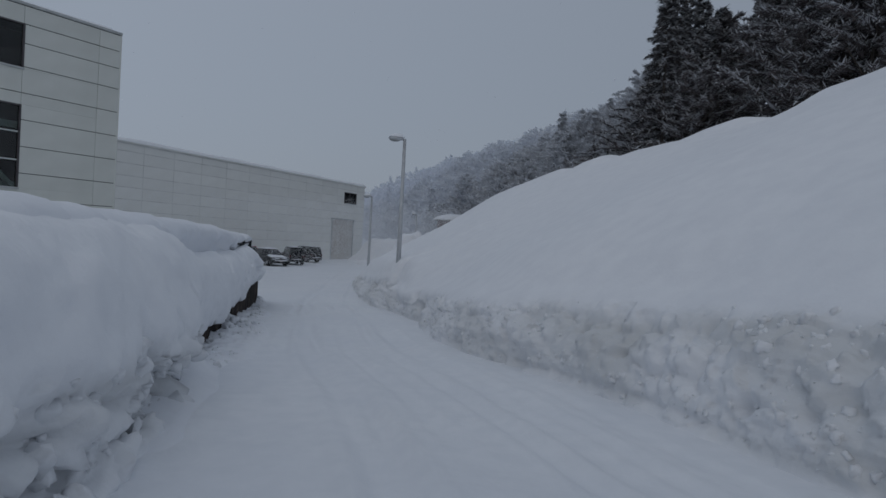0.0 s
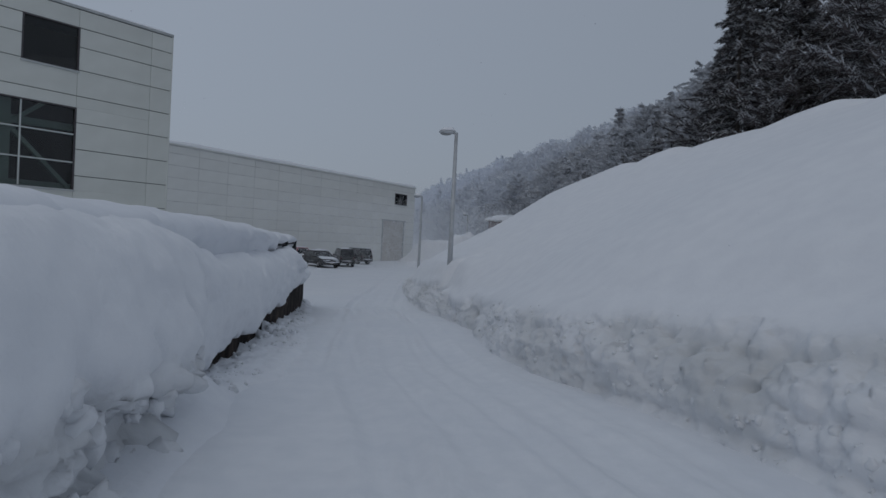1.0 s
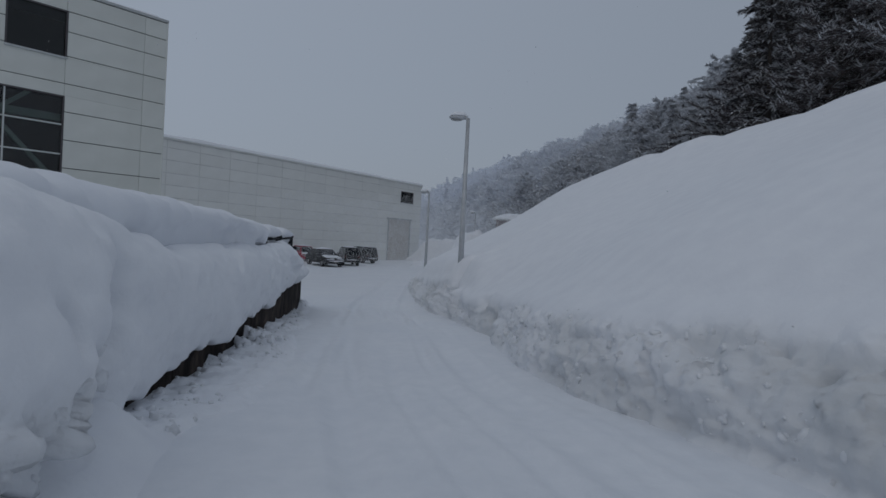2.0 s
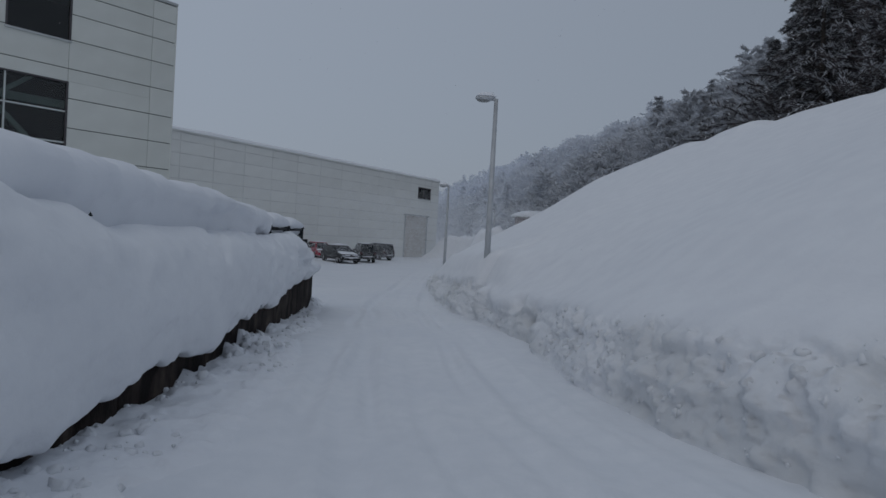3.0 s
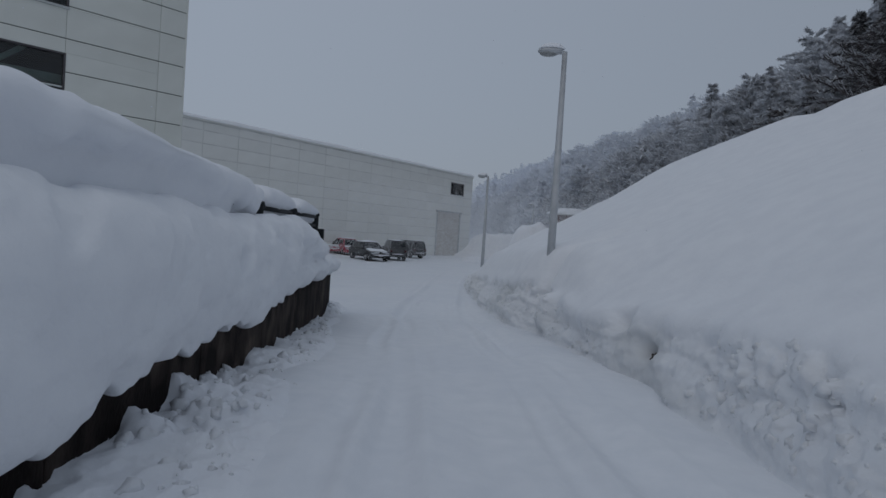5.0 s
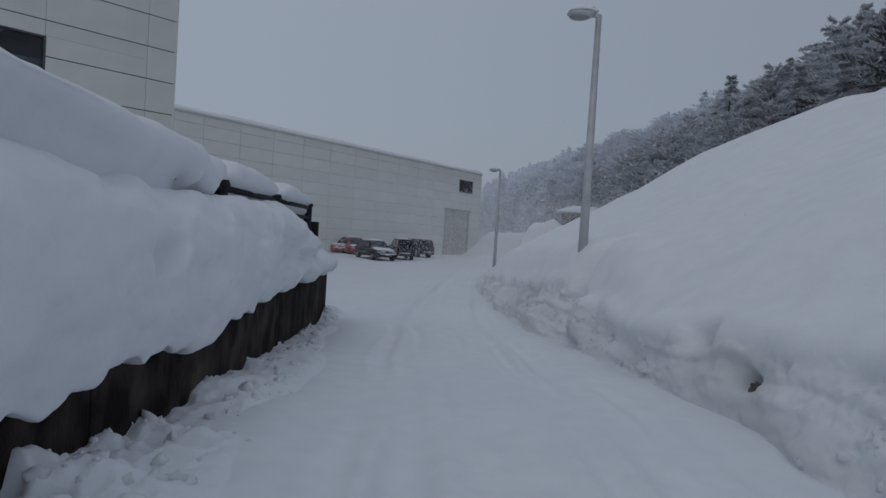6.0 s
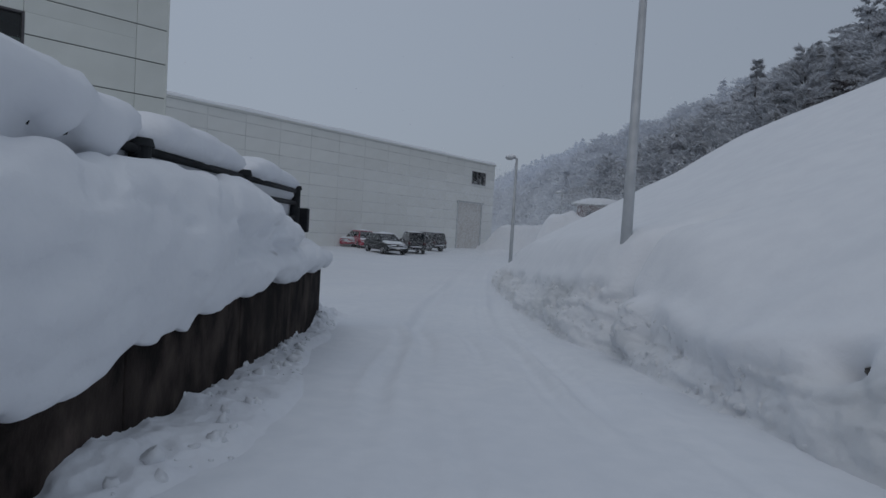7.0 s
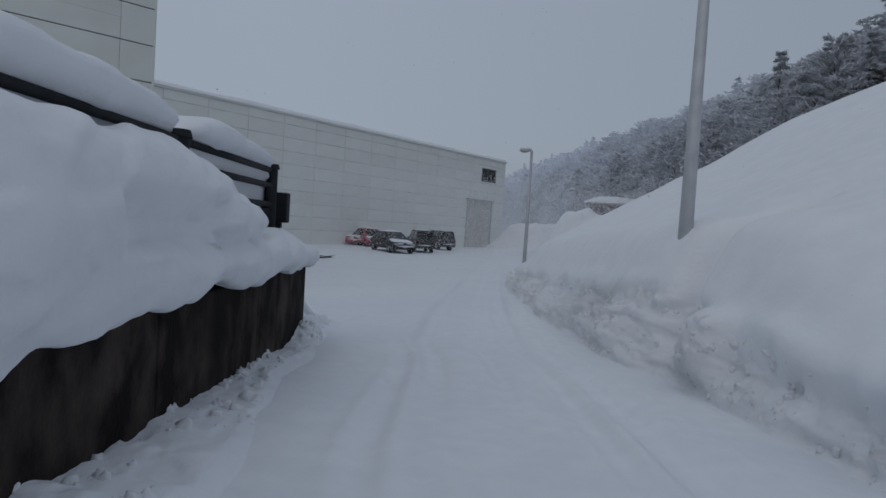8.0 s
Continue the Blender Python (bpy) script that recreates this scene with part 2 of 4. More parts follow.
def sheet(name, x, y, z, mats, index=None, flip=False):
    """A grid of points as one smooth mesh."""
    r, c = x.shape
    ids = np.arange(r * c).reshape(r, c)
    f = np.stack([ids[:-1, :-1], ids[:-1, 1:], ids[1:, 1:], ids[1:, :-1]], -1).reshape(-1, 4)
    if flip:
        f = f[:, ::-1]
    return raw(name, np.stack([x, y, z], -1).reshape(-1, 3), f, mats, index, True)


def soil_attribute(me, values):
    at = me.attributes.new("dirt", "FLOAT", "POINT")
    at.data.foreach_set("value", np.asarray(values, np.float32).ravel())


def loft(profile, ys, n, near=0.0, dense=1.0):
    """Points of a profile(y) of (x, z) corners, rounded and evenly spread, at each y; closer by the factor dense over the first near metres."""
    X, Z = np.zeros((len(ys), n)), np.zeros((len(ys), n))
    for i, y in enumerate(ys):
        p = np.array(profile(y), float)
        for _ in range(3):
            q = np.empty((2 * len(p), 2))
            q[0], q[-1] = p[0], p[-1]
            q[1:-1:2] = 0.75 * p[:-1] + 0.25 * p[1:]
            q[2:-1:2] = 0.25 * p[:-1] + 0.75 * p[1:]
            p = q
        step = np.hypot(*np.diff(p, axis=0).T)
        s = np.concatenate([[0], np.cumsum(step ** 0.75 * np.where(np.cumsum(step) < near, dense, 1.0))])
        t = np.linspace(0, s[-1], n)
        X[i], Z[i] = np.interp(t, s, p[:, 0]), np.interp(t, s, p[:, 1])
    return X, np.repeat(np.asarray(ys)[:, None], n, 1), Z


def push(X, Y, Z, amount):
    """Moves a grid along its normals."""
    P = np.stack([X, Y, Z], -1)
    nrm = np.cross(np.gradient(P, axis=0), np.gradient(P, axis=1))
    nrm /= np.linalg.norm(nrm, axis=-1, keepdims=True) + 1e-9
    P = P + nrm * amount[..., None]
    return P[..., 0], P[..., 1], P[..., 2]


def box(bm, x0, x1, y0, y1, z0, z1, bevel=0.0):
    made = bmesh.ops.create_cube(bm, size=1.0)["verts"]
    for v in made:
        v.co = Vector(((x0 + x1) / 2 + v.co.x * (x1 - x0), (y0 + y1) / 2 + v.co.y * (y1 - y0), (z0 + z1) / 2 + v.co.z * (z1 - z0)))
    if bevel:
        edges = list({e for v in made for e in v.link_edges})
        bmesh.ops.bevel(bm, geom=edges, offset=bevel, segments=2, affect="EDGES", profile=0.5)
    return bm


def tube(bm, a, b, r0, r1, segments=12):
    a, b = Vector(a), Vector(b)
    d = b - a
    m = Matrix.Translation((a + b) / 2) @ d.to_track_quat("Z", "Y").to_matrix().to_4x4()
    bmesh.ops.create_cone(bm, cap_ends=True, segments=segments, radius1=r0, radius2=r1, depth=d.length, matrix=m)
    return bm


def blob(bm, x, y, z, rx, ry, rz, rough=0.0, seed=0, sub=3):
    made = bmesh.ops.create_icosphere(bm, subdivisions=sub, radius=1.0)["verts"]
    for v in made:
        c = v.co.copy()
        k = 1 + rough * noise.noise(c * 1.7 + Vector((seed, seed * 2.3, 0)))
        v.co = Vector((x + c.x * rx * k, y + c.y * ry * k, z + c.z * rz * k))
    return bm


def mesh_of(name, bm, mat, shade=False):
    me = bpy.data.meshes.new(name)
    bm.normal_update()
    bm.to_mesh(me)
    bm.free()
    me.materials.append(mat)
    me.polygons.foreach_set("use_smooth", np.full(len(me.polygons), shade))
    return me


def part(name, bm, mat, parent, label="", shade=False):
    ob = new(name, mesh_of(name, bm, mat, shade))
    ob.parent = parent
    return tagged(ob, label)


def thing(name, m, label, category, group="", kind=""):
    ob = new(name)
    ob.matrix_world = m
    return tagged(ob, label, category, group, kind)


BM = bmesh.new

# ---------------------------------------------------------------- ground: snow-covered lane and yard
def spread(a, b, step, low, high, grow=1.16):
    v = list(np.arange(a, b, step))
    s, k = step, v[-1]
    while k < high:
        s *= grow
        k += s
        v.append(k)
    s, k = step, v[0]
    while k > low:
        s *= grow
        k -= s
        v.insert(0, k)
    return np.array(v)


gx, gy = spread(-4.6, 3.4, 0.045, -900, 900), spread(0.5, 21, 0.06, -900, 1800)
GX, GY = np.meshgrid(gx, gy)
GZ = GROUND(GY)
for k in range(3):
    GZ = (GZ + GROUND(GY - 1.5) + GROUND(GY + 1.5)) / 3
lane = 0.5 * (wall_x(np.clip(GY, -5, 19)) + 0.7 + RIGHT_BASE(np.clip(GY, -5, 33)))
off = GX - lane
inside = smooth(60, 25, GY) * smooth(3.2, 2.0, np.abs(off))
wander = 0.07 * grain(GY * 0.16, 3.0, 1.0)
for centre, depth, width in ((-0.78, 0.05, 0.13), (-0.58, 0.035, 0.07), (0.7, 0.055, 0.14), (0.93, 0.03, 0.07), (-0.2, 0.022, 0.08), (0.3, 0.028, 0.08), (-1.12, 0.03, 0.09), (1.3, 0.02, 0.08)):
    d = (off - centre - wander - 0.05 * grain(GY * 0.3, centre * 5, 7.0)) / width
    keep = np.clip(0.7 + 0.9 * grain(GY * 0.45, centre * 9, 2.0), 0, 1.4)
    GZ = GZ - inside * depth * np.exp(-d * d * d * d) * keep
    GZ = GZ + inside * depth * 0.45 * np.exp(-((np.abs(d) - 1.75) / 0.5) ** 2) * keep
GZ = GZ + 0.035 * fbm(GX * 0.35, GY * 0.35, 0, 3) + 0.012 * fbm(GX * 2.1, GY * 1.3, 4, 3)
ground = tagged(new("ground", sheet("ground", GX, GY, GZ, [ROAD_SNOW])), "driven lane and yard under packed fresh snow", "ground", kind="structure")

# ---------------------------------------------------------------- right: ploughed snow bank below the mound
def right_profile(y):
    g, xb, xc, zc = float(GROUND(y)), float(RIGHT_BASE(y)), float(CREST_X(y)), float(CREST_Z(y))
    end = float(smooth(37.5, 31, y))
    lip = g + 0.12 + (0.68 + 0.05 * float(grain(y * 0.5, 1.0, 5.0))) * end
    lean = 0.34 + 0.08 * float(grain(y * 0.35, 8.0, 1.0))
    zc = max(zc, lip + 0.3)
    up = zc - lip
    even = max(float(CREST_EVEN(y)), lip + 0.3) - lip
    run = xc - xb
    k = float(smooth(15.5, 18.0, y)) * float(smooth(32, 27, y))
    return [(xb - 0.35, g - 0.25), (xb - 0.03, g - 0.05), (xb - 0.01, g + 0.1), (xb + 0.05, g + 0.42 * (lip - g)), (xb + lean * 0.55, g + 0.78 * (lip - g)),
            (xb + lean + 0.12, lip + 0.05 + 0.5 * k), (xb + lean + 0.4, lip + 0.24 + 0.68 * k), (xb + 0.13 * run + 0.1, lip + 0.15 * even + 0.1 + 0.12 * k), (xb + 0.3 * run, lip + 0.33 * even + 0.08),
            (xb + 0.6 * run, lip + 0.62 * even), (xb + 0.86 * run, lip + 0.88 * even), (xb + 0.95 * run, lip + 0.97 * up), (xc, zc), (xc + 0.6, zc - 0.04), (xc + 1.4, zc - 0.3), (xc + 4, zc - 1.4), (xc + 9, zc - 3.8)]


ry = np.concatenate([np.arange(-6, 2, 0.12), np.arange(2, 20, 0.026), np.arange(20, 37.6, 0.07)])
RX, RY, RZ = loft(right_profile, ry, 230, 1.9, 4.0)
above = RZ - GROUND(RY)
away = RX - RIGHT_BASE(RY)
brow = LIP(RY) + 0.05 * grain(RY * 1.1, 4.0, 6.0) + 0.03 * grain(RY * 4.3, 4.0, 2.0)
face = smooth(-0.1, 0.06, above) * smooth(brow + 0.16, brow - 0.06, above) * smooth(1.1, 0.6, away)
wx, wz = RX + 0.1 * fbm(RX * 2, RY * 2, RZ * 2, 2), RZ + 0.1 * fbm(RX * 2 + 9, RY * 2, RZ * 2, 2)
rim, lift = chunks(wx * 3.6, RY * 3.0, wz * 3.8)
rim2, lift2 = chunks(wx * 8.5 + 5, RY * 7.5, wz * 9.0)
rim3, lift3 = chunks(wx * 21 + 2, RY * 19, wz * 22)
blocky = smooth(-0.35, 0.35, grain(RY * 0.6, RZ * 1.4, 3.0) + 0.5 * smooth(3, 5, RY) * smooth(9.5, 7.5, RY))
upper = smooth(0.3, 0.5, above / brow)
amount = face * (blocky * (0.4 + 0.6 * upper) * (0.1 * (lift - 0.5) * smooth(0.85, 0.5, rim) - 0.055 * smooth(0.6, 0.85, rim))
                 + (0.35 + 0.65 * blocky) * (0.055 * (lift2 - 0.5) * smooth(0.85, 0.4, rim2) - 0.022 * smooth(0.55, 0.8, rim2))
                 + 0.02 * (lift3 - 0.5) * smooth(0.8, 0.35, rim3) + 0.075 * fbm(RX * 1.3, RY * 1.3, RZ * 2.2, 4) + 0.018 * fbm(RX * 9, RY * 9, RZ * 9, 3))
# broken layers lying level along the face, and a shallow undercut along its foot
layer = above * 9 + 1.3 * grain(RY * 0.45, 2.0, 2.0) + 0.5 * grain(RY * 2.2, 1.0, 1.0)
amount = amount + face * 0.035 * smooth(0.0, 0.5, grain(RY * 0.7, 0.5 * RX, layer)) * smooth(0.15, 0.3, above)
amount = amount - face * 0.05 * smooth(-0.1, 0.35, grain(RY * 0.9, 6.0, 6.0)) * np.exp(-((above - 0.07) / 0.05) ** 2)
slope = smooth(0.3, 1.5, away)
amount = amount + slope * 0.055 * fbm(RX * 0.4, RY * 0.4, RZ * 0.3, 2)
# the mound's smooth snow hangs a little over the broken face
hang = (0.4 + 0.6 * smooth(12.3, 13.3, RY) * smooth(17.2, 16.6, RY)) * smooth(1.5, 0.9, away) * smooth(0.05, 0.2, above) * (0.7 + 0.5 * grain(RY * 1.4, 9.0, 2.0))
amount = amount + hang * (0.1 * np.exp(-((above - brow - 0.17) / 0.13) ** 2) - 0.1 * np.exp(-((above - brow + 0.1) / 0.12) ** 2))
# the step in the bank beside the lamp, and two hollows
amount = amount - 0.3 * np.exp(-((RY - 18.25 - 0.15 * (above - 0.6)) / 0.15) ** 2) * smooth(0.1, 0.5, above) * smooth(2.0, 0.8, away)
amount = amount + 0.26 * np.exp(-((RY - 17.5) / 0.36) ** 4 - ((above - 0.42) / 0.3) ** 4) * smooth(1.5, 0.5, away)
for hy, ha, hs, hd in ((14.15, 0.6, 0.13, 0.3), (13.4, 0.36, 0.11, 0.22), (4.6, 0.8, 0.09, 0.16), (12.4, 0.5, 0.3, 0.08), (5.7, 0.7, 0.045, 0.13), (6.1, 0.62, 0.05, 0.14), (6.5, 0.7, 0.04, 0.12),
                       (5.3, 0.42, 0.05, 0.12), (11.1, 0.5, 0.05, 0.1), (10.4, 0.46, 0.06, 0.1), (13.0, 0.52, 0.06, 0.12), (15.2, 0.38, 0.07, 0.13), (16.2, 0.36, 0.06, 0.12),
                       (20.4, 0.5, 0.07, 0.12), (19.3, 0.45, 0.06, 0.12), (3.7, 0.25, 0.07, 0.12), (3.2, 0.3, 0.08, 0.14)):
    amount = amount - hd * np.exp(-((RY - hy) / hs) ** 2 - ((above - ha) / (hs * 0.8)) ** 2) * smooth(1.4, 0.6, away)
RX, RY, RZ = push(RX, RY, RZ, -amount)
me = sheet("snow_bank", RX, RY, RZ, [CUT_SNOW], flip=True)
soil_attribute(me, np.clip(face * (0.25 + 0.9 * np.clip(fbm(RX * 0.9, RY * 0.9, RZ * 2.0, 3) + 0.25, 0, 1)), 0, 1))
tagged(new("snow_bank", me), "tall snow mound with a ploughed lumpy lower face beside the lane", "snow bank", kind="structure")
LUMP_SPOTS = [(RX, RY, RZ, face * smooth(-0.5, 0.5, fbm(RX * 0.8, RY * 0.7, RZ * 1.6, 2) + 0.1), 950, (0.008, 0.05), 2.2, 24.0, 0.6)]

# ---------------------------------------------------------------- left: retaining wall, fence, snow on both
WALL_TOP = 0.57
part_len = 1.85
wall_dir = math.degrees(math.atan(0.145))
retaining = thing("wall_retaining", pose(float(wall_x(18.6)), 18.6, 0, 0, 0, wall_dir), "dark wet concrete retaining wall below the fence", "wall", kind="structure")
for k in range(7):
    bm = box(BM(), -0.32, 0.0, -(k + 1) * part_len + 0.003, -k * part_len - 0.003, -1.2, WALL_TOP + 0.006 * math.sin(k * 2.2), 0.012)
    part("panel", bm, CONCRETE, retaining)
bm = box(BM(), -9.0, -0.324, -0.3, -0.004, -1.2, WALL_TOP - 0.02, 0.012)
part("return_panel", bm, CONCRETE, retaining)

CAP_CREST = interp([(-6, 2.02), (4, 2.0), (5.5, 1.96), (6.1, 1.84), (6.6, 1.72), (7.1, 1.67), (7.5, 1.59), (8.5, 1.57), (10.1, 1.55), (10.8, 1.59), (11.7, 1.55), (13, 1.56),
                    (15.1, 1.54), (15.5, 1.45), (15.9, 1.26), (16.3, 1.1), (16.9, 1.0), (17.6, 0.93), (18.2, 0.86), (18.6, 0.72), (18.75, 0.6)])


def cap_profile(y):
    """Snow lying on the wall, bulging over its edge; further back it buries the wall down to the lane."""
    w, top, g = float(wall_x(y)), float(CAP_CREST(y)), float(GROUND(y))
    bury = float(smooth(5.9, 5.3, y + 0.12 * float(grain(y * 3.0, 1.0, 1.0))))
    tip = float(smooth(18.9, 18.0, y))
    rag = 0.07 * float(grain(y * 1.3, 4.0, 4.0)) + 0.05 * float(grain(y * 4.1, 1.0, 4.0)) + 0.035 * float(grain(y * 11.0, 2.0, 4.0))
    rag = rag * (1 - bury) * (1.15 if y < 12 else 0.6)
    low = WALL_TOP + 0.03 * float(smooth(10, 8, y)) - 0.08 * float(smooth(11, 12.4, y)) * float(smooth(14.3, 13.2, y)) + 0.04 * float(smooth(14.2, 15, y))
    bulge = (0.17 + 0.04 * float(grain(y * 0.5, 1.0, 9.0))) * (0.4 + 0.6 * tip)
    h = max(top - low, 0.05)
    free = [(w - 0.2, low + 0.06 + rag), (w + bulge * 0.6, low + rag), (w + bulge * 0.9, low + 0.07 * h + 0.8 * rag), (w + bulge * 1.35, low + 0.3 * h),
            (w + bulge * 1.4, low + 0.56 * h), (w + bulge * 1.0, low + 0.8 * h), (w + 0.02, low + 0.95 * h), (w - 0.17, top),
            (w - 0.3, top - 0.05), (w - 0.7, top - 0.4)]
    # the mass hangs over a broken, hollowed foot
    chest = 0.44 + 0.09 * float(grain(y * 0.8, 5.0, 7.0)) + 0.05 * float(grain(y * 2.3, 5.0, 1.0))
    foot = 0.16 + 0.3 * float(smooth(5.6, 3.8, y))
    brow = g + 0.16 + 0.24 * float(smooth(3.5, 5.5, y)) + 0.08 * float(grain(y * 1.3, 3.0, 3.0)) + 0.06 * float(grain(y * 3.1, 3.0, 8.0))
    full = [(w + foot, g - 0.25), (w + foot + 0.03, g), (w + foot * 0.8, g + 0.16), (w + foot * 0.55 + 0.04, brow - 0.08),
            (w + chest * 0.7, brow - 0.02), (w + chest + 0.06, brow + 0.1), (w + chest, brow + 0.36 * (top - brow)), (w + chest * 0.55, brow + 0.86 * (top - brow)),
            (w - 0.22, top), (w - 1.2, top - 0.1)]
    return [(p[0] * (1 - bury) + q[0] * bury, p[1] * (1 - bury) + q[1] * bury) for p, q in zip(free, full)]


cy = np.concatenate([np.arange(-6, 1, 0.12), np.arange(1, 18.76, 0.032)])
CX, CY, CZ = loft(cap_profile, cy, 110)
out = CX - wall_x(CY)
lowz = CZ - GROUND(CY)
bury = smooth(6.1, 5.65, CY)
rim, lift = chunks(CX * 3.4, CY * 3.0, CZ * 3.6)
rim2, lift2 = chunks(CX * 8.0, CY * 7.5, CZ * 8.5)
broken_end = smooth(5.3, 5.7, CY) * smooth(1.1, 0.8, lowz + 0.2 * grain(CY * 2, CZ * 2, 5.0))
scar = bury * np.maximum(smooth(0.66 + 0.16 * grain(CY * 1.1, 2.0, 2.0), 0.4, lowz), broken_end) * smooth(-0.05, 0.1, lowz)
amount = scar * (0.17 * (lift - 0.5) * smooth(0.9, 0.5, rim) - 0.08 * smooth(0.6, 0.85, rim) + 0.09 * (lift2 - 0.5) * smooth(0.9, 0.3, rim2) + 0.08 * fbm(CX * 2.2, CY * 2.2, CZ * 2.2, 3) - 0.06) + 0.055 * fbm(CX * 0.9, CY * 0.7, CZ * 1.3, 3) + 0.026 * fbm(CX * 4, CY * 3.0, CZ * 5, 3) - 0.03 * smooth(0.15, 0.5, grain(CX * 2.2 + CY * 2.4, CZ * 3.0 - CY * 1.2, 8.0)) * smooth(6.5, 8.0, CY) * smooth(0.72, 0.9, CZ)
amount = amount - 0.14 * smooth(0.15, 0.6, grain(CX * 1.5 + CY * 1.9, CZ * 3.2 - CY * 0.5, 2.0)) * smooth(9.5, 12, CY) * smooth(0.78, 0.98, CZ) * smooth(1.28, 1.08, CZ) - 0.03 * smooth(0.3, 0.6, grain(CX * 3 + CY * 4, CZ * 6, 5.0)) * smooth(9.5, 12, CY) * smooth(0.7, 0.85, CZ) * smooth(1.35, 1.15, CZ)
amount = amount + scar * (0.06 * (lift2 - 0.5) * smooth(0.8, 0.4, rim2) + 0.03 * fbm(CX * 9, CY * 8, CZ * 9, 3) + 0.03 * (chunks(CX * 19, CY * 18, CZ * 20)[1] - 0.5))
# cracks and holes in the near mass
for hy, ha, hs, hd in ((4.3, 0.62, 0.07, 0.16), (5.0, 0.78, 0.06, 0.2), (5.35, 0.55, 0.09, 0.2), (5.72, 0.95, 0.07, 0.22), (5.8, 0.7, 0.08, 0.16), (3.6, 0.5, 0.1, 0.15),
                       (5.98, 0.88, 0.08, 0.28), (5.9, 0.68, 0.09, 0.24), (6.02, 1.05, 0.06, 0.2)):
    amount = amount - hd * np.exp(-((CY - hy + 0.35 * (lowz - ha)) / hs) ** 2 - ((lowz - ha) / (hs * 1.5)) ** 2) * smooth(-0.1, 0.1, out)
amount = amount + 0.025 * smooth(0.1, 0.6, grain(CX * 2 + CY * 1.6, CZ * 2.4 + CY * 0.4, 6.0)) * smooth(-0.3, 0.1, out)
# pocked patch on the cap near the wall's end
pock = smooth(14.6, 15.6, CY) * smooth(18.2, 17.4, CY) * smooth(0.75, 0.95, CZ) * smooth(1.35, 1.15, CZ)
rim3, lift3 = chunks(CX * 4, CY * 4.2, CZ * 4)
amount = amount + pock * (0.1 * (lift3 - 0.5) * smooth(0.8, 0.4, rim3) - 0.09 * smooth(0.5, 0.1, rim3) * (lift3 > 0.55))
CX, CY, CZ = push(CX, CY, CZ, amount)
me = sheet("snow_cap", CX, CY, CZ, [CUT_SNOW])
soil_attribute(me, np.clip(scar * (0.3 + 0.9 * np.clip(fbm(CX, CY, CZ * 1.5, 3) + 0.2, 0, 1)), 0, 1))
tagged(new("snow_cap", me), "thick rounded snow cap bulging over the concrete wall", "snow bank", kind="structure")
LUMP_SPOTS.append((CX, CY, CZ, scar * smooth(0.0, 0.5, fbm(CX * 0.9, CY * 0.8, CZ * 1.2, 2) + 0.5), 110, (0.02, 0.09), 1.0, 6.4, -0.35))

FOOT_Z = interp([(3.2, 0.6), (4.2, 0.66), (5.2, 0.76), (5.75, 0.84), (5.95, 0.8), (6.1, 0.6), (6.5, 0.44), (7, 0.38), (7.6, 0.34), (8.2, 0.31), (8.8, 0.2), (9.2, 0.3), (9.9, 0.18), (10.7, 0.2), (11.9, 0.18), (12.6, 0.08), (14, -0.03), (15.4, -0.18), (16.5, -0.27), (17.6, -0.28), (18.5, -0.15), (19.2, -0.2), (20.5, -0.45)])
FOOT_RUN = interp([(3.2, 0.5), (5, 0.56), (6.1, 0.48), (6.4, 0.5), (7, 0.74), (9, 0.78), (11, 0.62), (12.5, 0.52), (14.6, 0.5), (16, 0.32), (17.2, 0.2), (18.6, 0.22), (20.5, 0.2)])


def foot_profile(y):
    w, g = float(wall_x(y)), float(GROUND(y))
    z = max(float(FOOT_Z(y)) + (0.07 * float(grain(y * 1.7, 5.0, 2.0)) + 0.05 * float(grain(y * 5.1, 2.0, 2.0))) * float(smooth(6.2, 6.8, y)), g + 0.015)
    run = float(FOOT_RUN(y)) + 0.08 * float(grain(y * 1.2, 7.0, 3.0))
    g, z = g - 0.09 * float(smooth(3.6, 2.6, y)), z - 0.12 * float(smooth(3.6, 2.6, y))
    return [(w - 0.25, z + 0.02), (w + 0.02, z), (w + 0.35 * run, g + 0.8 * (z - g)), (w + 0.74 * run, g + 0.42 * (z - g)), (w + run, g + 0.01), (w + run + 0.5, g - 0.2)]


fy = np.arange(2.5, 20.4, 0.024)
FX, FY, FZ = loft(foot_profile, fy, 76)
h = smooth(-0.05, 0.12, FZ - GROUND(FY)) * (0.12 + 0.88 * smooth(6.0, 6.4, FY))
rim, lift = chunks(FX * 5.5, FY * 4.5, FZ * 5.5)
rim2, lift2 = chunks(FX * 13, FY * 11, FZ * 13)
amount = h * (1 - 0.45 * smooth(10.5, 12.5, FY)) * (0.17 * (lift - 0.5) * smooth(0.95, 0.4, rim) - 0.06 * smooth(0.6, 0.85, rim) + 0.06 * (lift2 - 0.5) * smooth(0.85, 0.3, rim2) - 0.025 * smooth(0.55, 0.8, rim2) + 0.07 * fbm(FX * 2, FY * 2, FZ * 2, 3))
FX, FY, FZ = push(FX, FY, FZ, amount)
tagged(new("snow_drift", sheet("snow_drift", FX, FY, FZ, [SNOW])), "crumbly thrown snow heaped along the foot of the concrete wall", "snow drift", kind="structure")

LUMP_SPOTS.append((FX, FY, FZ, h * smooth(-0.2, 0.4, grain(FX * 2, FY * 1.5, 3.0) + 0.1), 520, (0.008, 0.05), 6.1, 18.8, -0.15))

